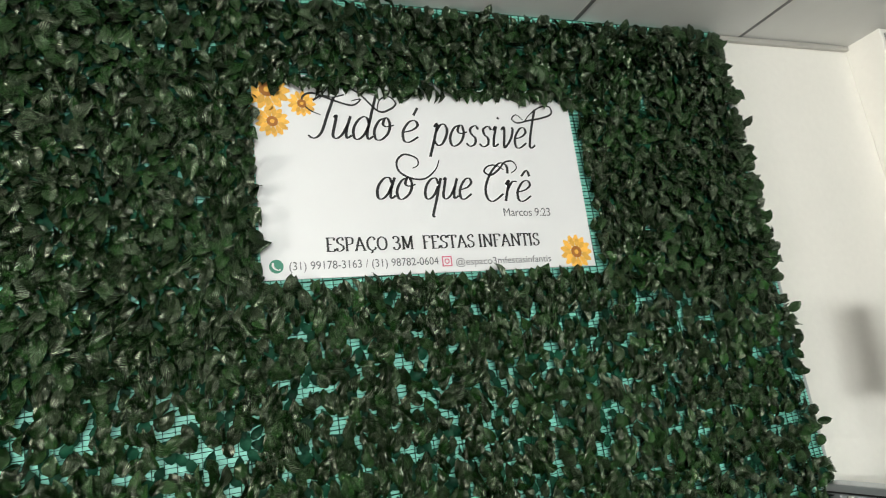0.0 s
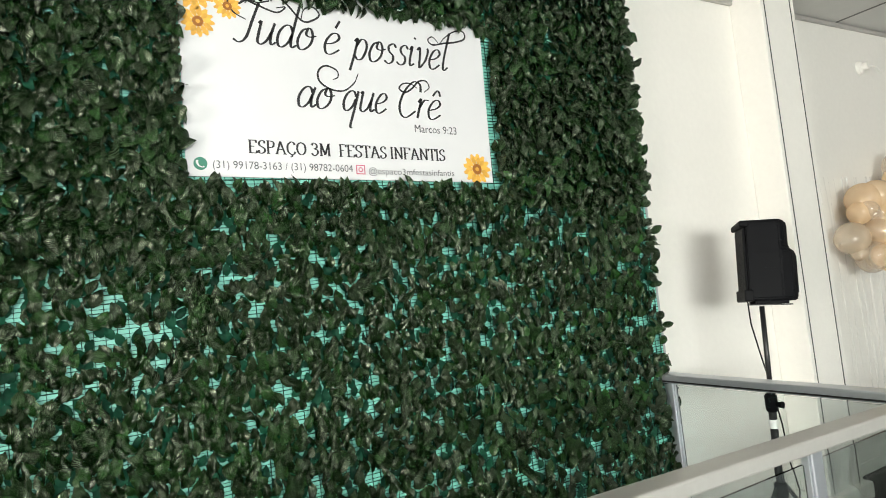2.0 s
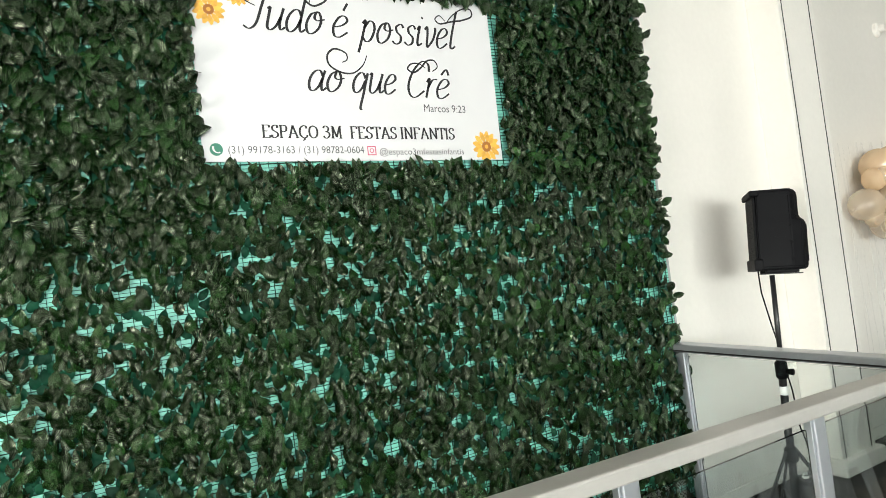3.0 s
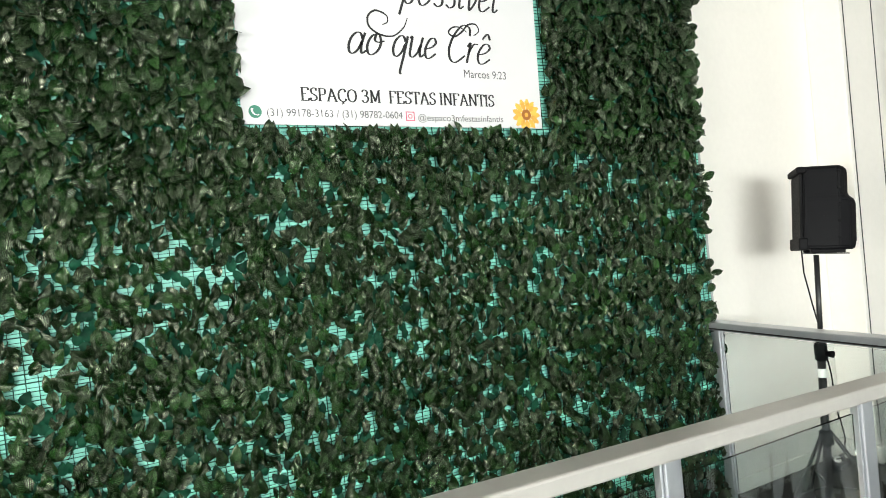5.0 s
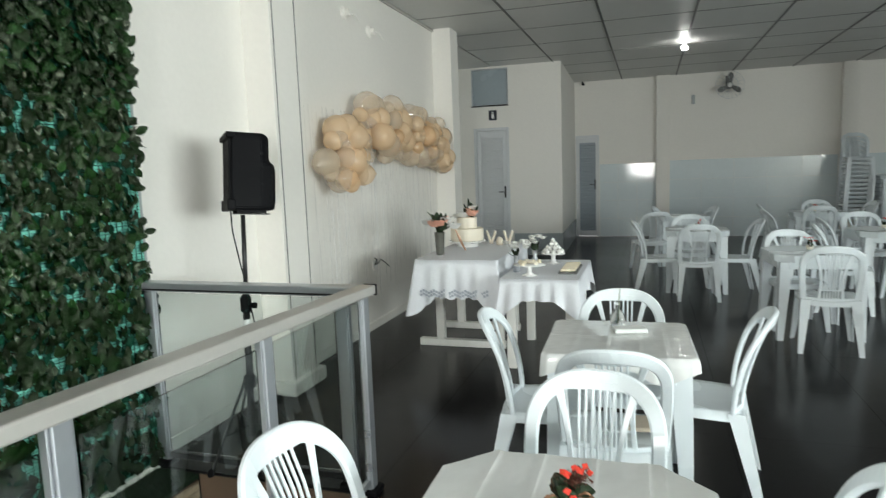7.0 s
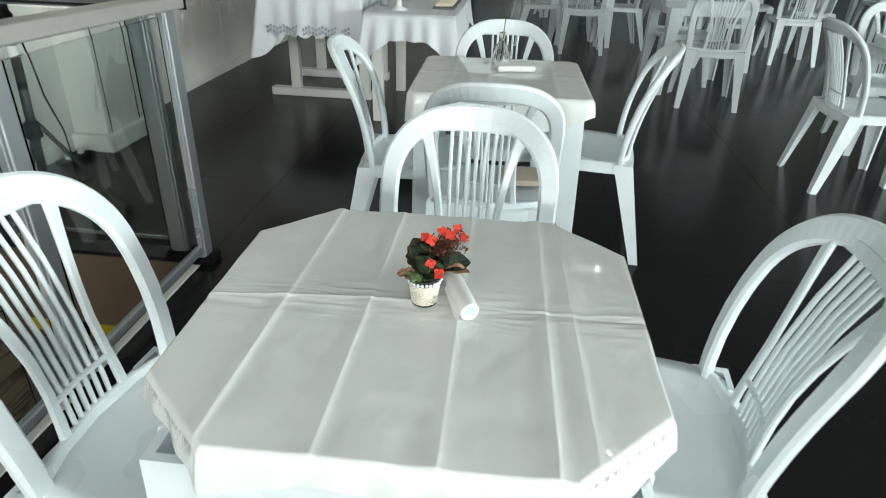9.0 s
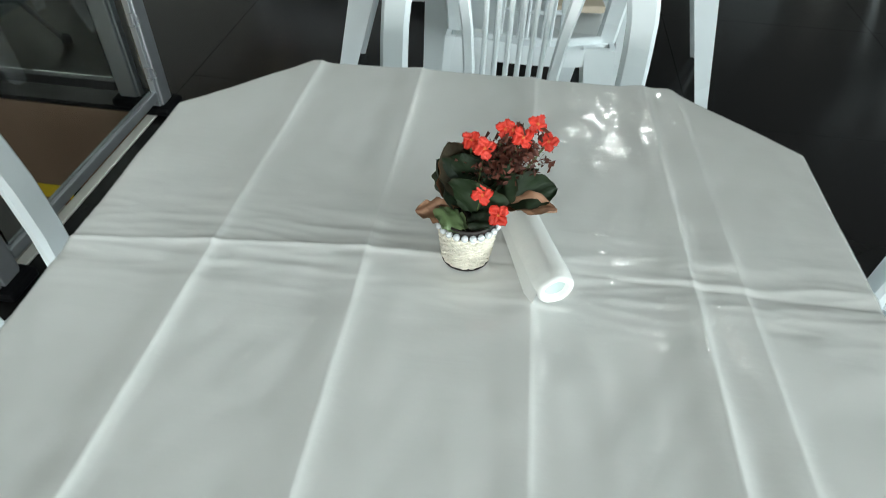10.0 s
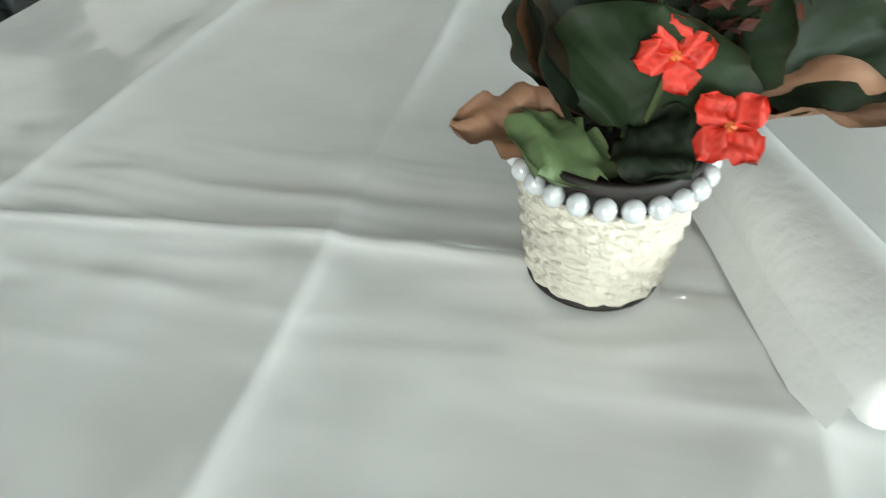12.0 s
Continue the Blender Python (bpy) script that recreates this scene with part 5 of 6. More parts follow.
TO_N, TO_S, TO_E, TO_W = 180, 0, 90, -90
chair0 = white_chair(chair_pose(-0.425, 1.62, TO_E, -4))
SEATS = [(1.008, 1.74, TO_W, -4), (0.324, 2.335, TO_S, -2), 
         (0.355, 2.60, TO_N, 0), (0.342, 3.76, TO_S, 3), (-0.262, 3.16, TO_E, 4), (1.005, 3.365, TO_W, -6),
         (1.00, 7.49, TO_N, 3), (0.97, 8.87, TO_S, -4), (0.30, 8.04, TO_E, 0), (1.68, 8.12, TO_W, 6), (0.60, 9.41, TO_N, 20),
         (1.80, 5.63, TO_N, -5), (1.71, 6.88, TO_S, 4), (2.04, 7.38, TO_E, -12),
         (3.03, 7.47, TO_N, 0), (2.86, 8.99, TO_S, 3), (2.27, 8.26, TO_E, 0), (3.70, 8.39, TO_W, 0), (1.91, 9.59, TO_E, 8),
         (2.73, 10.14, TO_N, 0), (2.95, 11.52, TO_S, 0), (2.04, 10.79, TO_E, -6), (3.59, 10.97, TO_W, 8),
         (1.95, 4.31, TO_E, 3), (2.70, 5.28, TO_S, -5), (3.45, 4.48, TO_W, 0),
         (4.54, 8.44, TO_N, 10), (5.27, 9.13, TO_W, 0), (4.68, 9.77, TO_S, 0),
         (1.41, 10.42, TO_W, 15), (0.54, 10.51, TO_E, -10)]
for x, y, f, j in SEATS:
    copy_thing(chair0, chair_pose(x, y, f, j))
for sx, n, f in ((3.98, 15, TO_S), (5.2, 8, TO_S)):
    for k in range(n):
        o = copy_thing(chair0, pose(sx, NORTH - 0.55 - 0.012 * k, 0.075 * k, 0, 0, f))
        tagged(o, "white plastic chair nested in a tall stack by the back wall", group="stacked chairs")


def white_table(m, label="square white plastic table with chamfered corners"):
    t = thing("plastic_table", m, label, "table", "white plastic tables")
    h, ch = 0.345, 0.125
    oct_ = [(h, -h + ch), (h, h - ch), (h - ch, h), (-h + ch, h), (-h, h - ch), (-h, -h + ch), (-h + ch, -h), (h - ch, -h)]
    bm = bmesh.new()
    rings = [[bm.verts.new((x * s, 0.955 * y * s, z)) for x, y in oct_] for z, s in ((0.655, 0.985), (0.700, 1.0), (0.712, 0.997), (0.716, 0.985))]
    for a, b in zip(rings, rings[1:]):
        for k in range(8):
            bm.faces.new((a[k], a[(k + 1) % 8], b[(k + 1) % 8], b[k]))
    bm.faces.new(rings[0][::-1])
    bm.faces.new(rings[-1])
    part("tabletop", bm, PLASTIC, t)
    for lo, hi in (((-0.25, -0.310, 0.60), (0.25, -0.298, 0.656)), ((-0.25, 0.298, 0.60), (0.25, 0.310, 0.656)), ((-0.325, -0.25, 0.60), (-0.313, 0.25, 0.656)), ((0.313, -0.25, 0.60), (0.325, 0.25, 0.656))):
        part("apron", box(lo, hi, 0.003, 1), PLASTIC, t)
    for sx in (-1, 1):
        for sy in (-1, 1):
            bm = bmesh.new()
            rings = []
            for z, w, o in ((0.655, 0.115, 0.318), (0.50, 0.085, 0.322), (0.25, 0.066, 0.326), (0.0, 0.048, 0.330)):
                th = 0.014
                prof = ((0, 0), (w, 0), (w, th), (th, th), (th, w), (0, w))
                rings.append([bm.verts.new((sx * (o - q[0]), sy * (0.955 * o - q[1]), z)) for q in prof])
            for a, b in zip(rings, rings[1:]):
                for k in range(6):
                    bm.faces.new((a[k], a[(k + 1) % 6], b[(k + 1) % 6], b[k]))
            bm.faces.new(rings[0])
            bm.faces.new(rings[-1])
            bmesh.ops.recalc_face_normals(bm, faces=bm.faces)
            part("leg", bm, PLASTIC, t)
    return t


TA, TB = (0.304, 1.628, 1.4), (0.352, 3.235, 2.0)
table0 = white_table(pose(TA[0], TA[1], 0, 0, 0, TA[2]))
copy_thing(table0, pose(TB[0], TB[1], 0, 0, 0, TB[2]) @ Matrix.Diagonal((0.92, 0.94, 1, 1)))
for x, y, a in ((1.01, 8.28, -2), (1.80, 6.37, 5), (2.91, 8.16, 4), (2.73, 4.58, 3), (2.82, 10.83, 0), (4.59, 9.13, 3), (0.95, 10.33, 8)):
    copy_thing(table0, pose(x, y, 0, 0, 0, a))

for k in range(7):
    o = copy_thing(table0, pose(4.62, NORTH - 0.75, 0.072 * k, 0, 0, 1.5 * (k % 3) - 1))
    tagged(o, "white plastic table nested in a stack by the back wall", group="stacked tables")

HALF, CH = 0.352, 0.128


def vinyl_cloth(m, seed, folds, cross, res, label, drop=0.04, CH=0.128):
    """A folded vinyl cloth drawn over a chamfered table: fold ridges, cross fold, small wrinkles, a short hem."""
    bm = bmesh.new()
    K = 2 - CH / HALF
    vs = {}
    for j in range(res + 1):
        for i in range(res + 1):
            u, v = 2 * i / res - 1, 2 * j / res - 1
            f = min(1.0, K / max(abs(u) + abs(v), 1e-6))
            x, y = u * f * HALF, v * f * HALF
            z = 0.7195
            for k, (fx, amp, skew) in enumerate(folds):
                d = x - fx - skew * y
                z += 0.34 * amp * math.exp(-abs(d) / 0.0030) + 0.55 * abs(amp) * math.exp(-((d + 0.006) / (0.017 if d < -0.006 else 0.011)) ** 2)
            cy = cross + 0.012 * math.sin(7 * x + seed) + 0.02 * x
            d = y - cy
            cut = 0.35 + 0.65 * (0.5 + 0.5 * noise.noise(Vector((x * 9, seed, 0))))
            z += 0.0036 * cut * math.exp(-abs(d) / 0.004) * (1 if x < 0.02 else -0.6)
            near = math.exp(-(d / 0.05) ** 2)
            w1, w2 = noise.noise(Vector((x * 8, y * 38, seed))), noise.noise(Vector((x * 15, y * 75, seed + 3)))
            z += 0.0024 * near * (0.35 - abs(w1)) + 0.0013 * near * (0.35 - abs(w2))
            z += 0.0016 * noise.noise(Vector((x * 5, y * 4, seed + 7))) + 0.0011 * noise.noise(Vector((x * 17, y * 13, seed + 1))) + 0.0006 * noise.noise(Vector((x * 45, y * 30, seed + 9)))
            edge = max(abs(x), abs(y), (abs(x) + abs(y)) / K)
            z = max(z, 0.7175) - 0.010 * max(0.0, (edge / HALF - 0.975) / 0.025) ** 2
            vs[i, j] = bm.verts.new((0.988 * x, 0.955 * y, z))
    for j in range(res):
        for i in range(res):
            bm.faces.new((vs[i, j], vs[i + 1, j], vs[i + 1, j + 1], vs[i, j + 1]))
    edge = [e for e in bm.edges if e.is_boundary]
    for step in (0.4, 0.6):
        ex = bmesh.ops.extrude_edge_only(bm, edges=edge)
        edge = [g for g in ex["geom"] if isinstance(g, bmesh.types.BMEdge)]
        for g in ex["geom"]:
            if isinstance(g, bmesh.types.BMVert):
                a = math.atan2(g.co.y, g.co.x)
                out = 1.008 + 0.010 * noise.noise(Vector((3 * math.cos(a) * 3, 3 * math.sin(a) * 3, seed)))
                g.co.x *= out
                g.co.y *= out
                g.co.z -= drop * step * (1 + 0.35 * math.sin(9 * a + seed))
    ob = part("tablecloth", bm, CLOTH_PVC, smooth=True)
    ob.matrix_basis = m
    return tagged(ob, label, "tablecloth", "vinyl tablecloths")


vinyl_cloth(pose(TA[0], TA[1], 0, 0, 0, TA[2]), 2.0, [(-0.221, 0.0040, 0.035), (-0.086, 0.0034, 0.012), (0.058, 0.0030, 0.0), (0.194, 0.0046, -0.012), (0.236, 0.0030, -0.03)], -0.006, 360,
            "glossy white vinyl tablecloth with sharp fold creases")
vinyl_cloth(pose(TB[0], TB[1], 0, 0, 0, TB[2]) @ Matrix.Diagonal((0.92, 0.94, 1, 1)), 5.0, [(-0.20, 0.004, 0.02), (-0.05, 0.004, 0.0), (0.10, 0.003, 0.0), (0.22, 0.004, 0.0)], 0.02, 70,
            "glossy white vinyl tablecloth with folds hanging at the corners", 0.075, 0.03)

# ---- the potted plant and napkin on the near table ----
PX, PY, PZ = 0.304, 1.636, 0.7205


def broad_leaf(length, width, bend, cup, scallop=0.05, nx=8, ny=20):
    """A broad scalloped leaf, stalk end at the origin, along +y, its face to +z."""
    vs, uv, fs = [], [], []
    for j in range(ny + 1):
        v = j / ny
        w = width * (math.sin(math.pi * min(1, v * 0.97 + 0.03)) ** 0.62) * 0.5
        for i in range(nx + 1):
            u = 2 * i / nx - 1
            ww = w * (1 + (scallop * math.sin(v * 26) if abs(u) > 0.9 else 0))
            a = bend * v
            y = length * (math.sin(a) / bend if abs(bend) > 1e-3 else v)
            z = length * ((1 - math.cos(a)) / bend if abs(bend) > 1e-3 else 0)
            vs.append((u * ww, y, z + cup * abs(u) ** 1.6 * w + 0.0018 * math.sin(9 * v + 5 * u) + 0.0012 * u * math.sin(17 * v)))
            uv.append((u, v))
    for j in range(ny):
        for i in range(nx):
            a = j * (nx + 1) + i
            fs.append((a, a + 1, a + nx + 2, a + nx + 1))
    return vs, fs, uv


plant = thing("potted_flower", pose(PX, PY, PZ), "small potted plant with coral red flowers in a rope-wrapped pot", "potted plant")
# the widened dark foot ring stands in for the pot's contact shadow
bm = lathe([(0.0215, 0.0), (0.0224, 0.0008), (0.0224, 0.0022), (0.0212, 0.0032), (0.0262, 0.044), (0.0268, 0.048), (0.0252, 0.0485), (0.0246, 0.041), (0.0, 0.041)], 40)
pot = part("pot", bm, POT_IN, plant, "dark plastic pot, its foot ring standing in for contact shade", smooth=True)
pot.matrix_basis = Matrix.Diagonal((0.92, 0.92, 1, 1))
for k in range(12):
    r = 0.0211 + (0.0258 - 0.0211) * (k + 0.5) / 12
    # lowest turn lifted to bare the dark ring that imitates contact shade
    z = 0.0044 + 0.00295 * k
    pts = []
    for i in range(61):
        a = 2 * math.pi * i / 60
        w = 0.0006 * math.sin(15 * a + 3.1416 * k)
        pts.append(((r + w) * math.cos(a), (r + w) * math.sin(a), z + 0.0003 * math.sin(22 * a + k * 3)))
    part("rope_turn", tube(pts, 0.00185, 6), ROPE, pot, "cream rope winding", smooth=True)
bead = None
for k in range(24):
    a = 2 * math.pi * k / 24
    m = pose(0.0277 * math.cos(a), 0.0277 * math.sin(a), 0.0420) @ Matrix.Scale(0.0032, 4)
    if bead is None:
        bm = bmesh.new()
        bmesh.ops.create_uvsphere(bm, u_segments=14, v_segments=10, radius=1)
        bead = part("pearl", bm, PEARL, pot, "white pearl beads round the rim", smooth=True)
        bead.matrix_basis = m
    else:
        again(bead, m, pot)
rng = random.Random(21)
bm = bmesh.new()
N = 20
ring = []
for j in range(6):
    r = 0.0222 * j / 5
    ring.append([bm.verts.new((r * math.cos(6.2832 * k / N), r * math.sin(6.2832 * k / N), 0.0425 + rng.uniform(-0.0012, 0.0020))) for k in range(N)] if j else [bm.verts.new((0, 0, 0.0435))])
for k in range(N):
    bm.faces.new((ring[0][0], ring[1][k], ring[1][(k + 1) % N]))
    for j in range(1, 5):
        bm.faces.new((ring[j][k], ring[j + 1][k], ring[j + 1][(k + 1) % N], ring[j][(k + 1) % N]))
part("soil", bm, SOIL, plant, "dark soil")


def plant_leaf(tip_dir, at, length, width, material, bend, cup, twist=0, scallop=0.05):
    """at: stalk end; tip_dir: where the leaf points; its face turns towards the viewer by twist."""
    v, f, u = broad_leaf(length, width, bend, cup, scallop)
    me = mesh_of("leaf", v, f, u, material)
    o = new("leaf", me)
    o.parent = plant
    d = Vector(tip_dir).normalized()
    ref = Vector((0, -0.6, 0.8))
    x = d.cross(ref).normalized()
    z = x.cross(d)
    m = Matrix((x, d, z)).transposed().to_4x4()
    o.matrix_basis = Matrix.Translation(at) @ m @ pose(0, 0, 0, 0, twist, 0)
    return o


plant_leaf((-0.36, 0.30, 0.85), (-0.006, 0.006, 0.050), 0.056, 0.042, GREEN_B, 0.35, 0.45, 25)
plant_leaf((-0.46, 0.10, 0.76), (-0.008, 0.002, 0.048), 0.050, 0.034, GREEN, 0.3, 0.5, 40)
plant_leaf((-0.10, 0.34, 0.70), (-0.004, 0.004, 0.052), 0.046, 0.050, GREEN, 0.5, -0.15, 0)
plant_leaf((0.10, 0.10, 0.62), (0.002, -0.002, 0.050), 0.036, 0.052, GREEN, 0.6, -0.12, 0)
plant_leaf((0.45, 0.28, 0.50), (0.006, 0.008, 0.054), 0.042, 0.044, GREEN, 0.4, 0.3, 0)
plant_leaf((0.90, 0.15, 0.14), (0.020, 0.006, 0.064), 0.052, 0.030, GREEN, -0.4, 0.55, 10, 0.08)
plant_leaf((0.88, 0.02, 0.10), (0.018, 0.000, 0.058), 0.052, 0.024, BROWN_L, -0.2, 0.5, -30, 0.1)
plant_leaf((-0.92, -0.10, 0.24), (-0.010, -0.006, 0.048), 0.033, 0.022, BROWN_L, -0.4, 0.4, 15, 0.12)
plant_leaf((-0.30, -0.80, 0.10), (-0.008, -0.004, 0.052), 0.022, 0.030, GREEN_L, -0.5, -0.1, 0, 0.12)
plant_leaf((0.5, -0.62, 0.12), (0.004, -0.004, 0.052), 0.020, 0.024, GREEN, -0.6, 0.2, 0)
plant_leaf((0.62, 0.45, 0.45), (0.010, 0.012, 0.066), 0.044, 0.014, GREEN, -0.3, 0.4, 10)
plant_leaf((0.78, 0.30, 0.34), (0.012, 0.010, 0.066), 0.046, 0.012, GREEN, -0.3, 0.4, -10)
plant_leaf((-0.05, 0.6, 0.5), (0.0, 0.012, 0.052), 0.05, 0.045, GREEN_B, 0.3, 0.2, 0)
plant_leaf((0.30, 0.50, 0.55), (0.006, 0.012, 0.055), 0.048, 0.040, GREEN, 0.3, 0.2, 0)


def bloom(at, r, face, spin):
    f = new("flower")
    f.empty_display_size = 0.01
    f.parent = plant
    d = Vector(face).normalized()
    r *= 0.9
    f.matrix_basis = Matrix.Translation(at) @ d.to_track_quat("Z", "Y").to_matrix().to_4x4() @ pose(0, 0, 0, 0, 0, spin)
    for k in range(4):
        v, fc, u = broad_leaf(r * 1.05, r * 0.98, -0.35, -0.12, 0.0, 6, 6)
        me = bpy.data.meshes.new("petal")
        me.from_pydata(v, [], fc)
        me.materials.append(FL_RED)
        me.polygons.foreach_set("use_smooth", [True] * len(me.polygons))
        o = new("petal", me)
        o.parent = f
        o.matrix_basis = pose(0, 0, 0, 0, 0, 90 * k + rng.gauss(0, 5)) @ pose(0, 0.0004, 0, rng.uniform(4, 16), 0, 0)
    h = part("heart", lathe([(0.0, -0.0014), (0.0015, -0.001), (0.0013, 0.0012), (0.0, 0.0018)], 8), FL_ORANGE, f)
    return f


BLOOMS = [(0.008, 0.014, 0.102, 0.0100, 10), (-0.003, 0.020, 0.104, 0.009, 40), (0.036, 0.022, 0.110, 0.0100, 20), (0.046, 0.030, 0.118, 0.0085, 60),
          (0.056, 0.026, 0.106, 0.0085, 5), (0.022, 0.028, 0.112, 0.0085, 70), (0.010, -0.008, 0.074, 0.0095, 15), (0.024, -0.016, 0.062, 0.0100, 50), (0.028, 0.028, 0.112, 0.008, 30)]
for x, y, z, r, sp in BLOOMS:
    bloom((x, y, z), r, (rng.uniform(-0.2, 0.4), -0.75, rng.uniform(0.35, 0.75)), sp)
    part("stem", tube([(x * 0.25, y * 0.3, 0.033), (x * 0.5, y * 0.5 + 0.004, z * 0.55), (x, y + 0.002, z - 0.002)], 0.0009, 5), STEM, plant)
bm = bmesh.new()
for k in range(720):
    t = rng.random()
    c = Vector((0.008 + 0.036 * t + rng.gauss(0, 0.009), 0.016 + 0.012 * t + rng.gauss(0, 0.006), 0.080 + 0.018 * t + rng.gauss(0, 0.009)))
    a, b = Vector((rng.gauss(0, 1), rng.gauss(0, 1), rng.gauss(0, 1))).normalized(), Vector((rng.gauss(0, 1), rng.gauss(0, 1), rng.gauss(0, 1))).normalized()
    s = rng.uniform(0.002, 0.005)
    p = [bm.verts.new(c + a * s), bm.verts.new(c + b * s * 0.6), bm.verts.new(c - a * s), bm.verts.new(c - b * s * 0.6 + a.cross(b) * s * 0.3)]
    bm.faces.new(p)
tagged(part("withered_bloom", bm, FL_DEAD, plant, "withered dark red flower cluster"), kind="stuff")

# rolled napkin beside the pot
A, B = Vector((0.380, 1.592, PZ + 0.0152)), Vector((0.338, 1.708, PZ + 0.013))
roll = thing("napkin_roll", pose(0, 0, 0), "rolled white paper napkin lying on the table", "napkin")
d = (B - A).normalized()
side = d.cross(Vector((0, 0, 1))).normalized()
upv = side.cross(d)
L = (B - A).length
turn = Matrix((side, upv, d)).transposed().to_4x4()
bm = lathe([(0.0086, 0.005), (0.0092, 0.001), (0.0112, -0.0008), (0.0138, 0.0), (0.0150, 0.0022), (0.0153, 0.012), (0.0150, 0.05), (0.0146, 0.09), (0.0138, L - 0.003), (0.0, L)], 40)
for v in bm.verts:
    a, q = math.atan2(v.co.y, v.co.x), v.co.z / L
    k = 1 + 0.035 * math.sin(2 * a + 4 * q) + 0.02 * math.sin(5 * a - 9 * q)
    v.co.x, v.co.y = v.co.x * k, 0.95 * v.co.y * k
bm.transform(Matrix.Translation(A) @ turn)
part("sheet", bm, PAPER, roll, smooth=True)
bm = bmesh.new()
prev = None
for j in range(9):
    t = 0.02 + 0.75 * j / 8
    c = A.lerp(B, t)
    ringv = []
    for i in range(5):
        s = i / 4
        ringv.append(bm.verts.new(c + side * (-0.0130 - 0.0080 * s * (1 - 0.6 * t) * min(1.0, 0.45 + 6 * t)) + upv * (0.0060 - 0.0190 * s ** 0.7 + 0.001 * math.sin(4 * s + 6 * t))))
    if prev:
        for i in range(4):
            bm.faces.new((prev[i], prev[i + 1], ringv[i + 1], ringv[i]))
    prev = ringv
part("flap", bm, PAPER, roll, smooth=True)
# disc set inside the rim; its darker colour paints the shade in the hollow
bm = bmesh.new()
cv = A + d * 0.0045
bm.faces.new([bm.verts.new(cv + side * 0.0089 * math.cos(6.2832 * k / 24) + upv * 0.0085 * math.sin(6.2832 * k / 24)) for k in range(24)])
part("roll_core", bm, PAPER_B, roll, "pale bluish end of the roll, its colour darkened as hollow shade")

# things on the second table
bt = thing("glass_bottle", pose(0.34, 3.42, 0.721), "small clear glass bottle with a dried sprig", "bottle")
part("bottle_glass", lathe([(0.0, 0.0), (0.032, 0.0), (0.036, 0.01), (0.034, 0.06), (0.012, 0.09), (0.011, 0.12), (0.014, 0.125)], 20), CLEAR, bt, smooth=True)
part("sprig", tube([(0, 0, 0.02), (0.004, 0, 0.12), (0.01, 0.005, 0.19)], 0.002, 5), STEM, bt)
nk = tagged(part("napkin_packet", box((-0.075, -0.04, 0), (0.075, 0.04, 0.022), 0.006), PAPER), "white folded napkin packet on the table", "napkin")
nk.matrix_basis = pose(0.40, 3.33, 0.7225, 0, 0, 12)
pk = thing("paper_packet", pose(0.46, 2.93, 0.428, 0, 0, 8), "brown paper packet lying on a chair seat", "packet")
part("packet_body", box((-0.07, -0.07, 0.0), (0.07, 0.07, 0.02), 0.006), CARD, pk)

# ---- cake table, sweets table ----
def draped_cloth(name, x0, x1, y0, y1, top, drop, label, seed, scallop=0.02, per=0.085):
    bm = bmesh.new()
    pts = []
    nx, ny = 44, 44
    per_pts = []
    for i in range(nx):
        per_pts.append((x0 + (x1 - x0) * i / nx, y0, 0, -1))
    for j in range(ny):
        per_pts.append((x1, y0 + (y1 - y0) * j / ny, 1, 0))
    for i in range(nx):
        per_pts.append((x1 - (x1 - x0) * i / nx, y1, 0, 1))
    for j in range(ny):
        per_pts.append((x0, y1 - (y1 - y0) * j / ny, -1, 0))
    n = len(per_pts)
    rings = []
    for r in range(8):
        t = r / 7
        ring = []
        for k, (x, y, ax, ay) in enumerate(per_pts):
            corner = 1 - min(1.0, min(abs(x - x0), abs(x - x1)) / 0.16 + min(abs(y - y0), abs(y - y1)) / 0.16)
            corner = max(corner, 0)
            fold = 0.016 * math.sin(k * 0.75 + seed) + 0.010 * math.sin(k * 0.33 + seed * 2)
            out = 0.006 + t * (0.018 + fold + 0.03 * corner)
            z = top + 0.004 - (drop + 0.16 * corner) * t - (scallop * abs(math.sin(k * 0.55)) if r == 7 else 0)
            ox, oy = (x - (x0 + x1) / 2), (y - (y0 + y1) / 2)
            ex = ax if ax else (math.copysign(corner, ox) if corner else 0)
            ey = ay if ay else (math.copysign(corner, oy) if corner else 0)
            ring.append(bm.verts.new((x + ex * out, y + ey * out, z)))
        rings.append(ring)
    for a, b in zip(rings, rings[1:]):
        for k in range(n):
            bm.faces.new((a[k], a[(k + 1) % n], b[(k + 1) % n], b[k]))
    bm.faces.new(rings[0])
    ob = part(name, bm, LACE, smooth=True)
    ob.data.polygons[len(ob.data.polygons) - 1].use_smooth = False
    return tagged(ob, label, "tablecloth")


ct = thing("cake_table", pose(0, -0.10, 0), "white painted wooden trestle table with sled feet", "table")
part("tabletop", box((-1.27, 5.10, 0.775), (-0.67, 6.30, 0.805), 0.004), WOOD_W, ct)
for y in (5.50, 6.12):
    part("foot_bar", box((-1.42, y - 0.035, 0.0), (-0.66, y + 0.035, 0.06), 0.006), WOOD_W, ct)
    for x in (-1.23, -0.71):
        part("leg", box((x - 0.035, y - 0.03, 0.06), (x + 0.035, y + 0.03, 0.775), 0.004), WOOD_W, ct)
draped_cloth("lace_tablecloth", -1.29, -0.63, 4.99, 6.21, 0.806, 0.29, "white lace tablecloth with scalloped hem over the cake table", 1.0, 0.025)
st = thing("sweets_table", pose(0.05, -0.16, 0), "low white wooden side table", "table")
part("tabletop", box((-0.60, 4.98, 0.665), (-0.06, 5.95, 0.695), 0.004), WOOD_W, st)
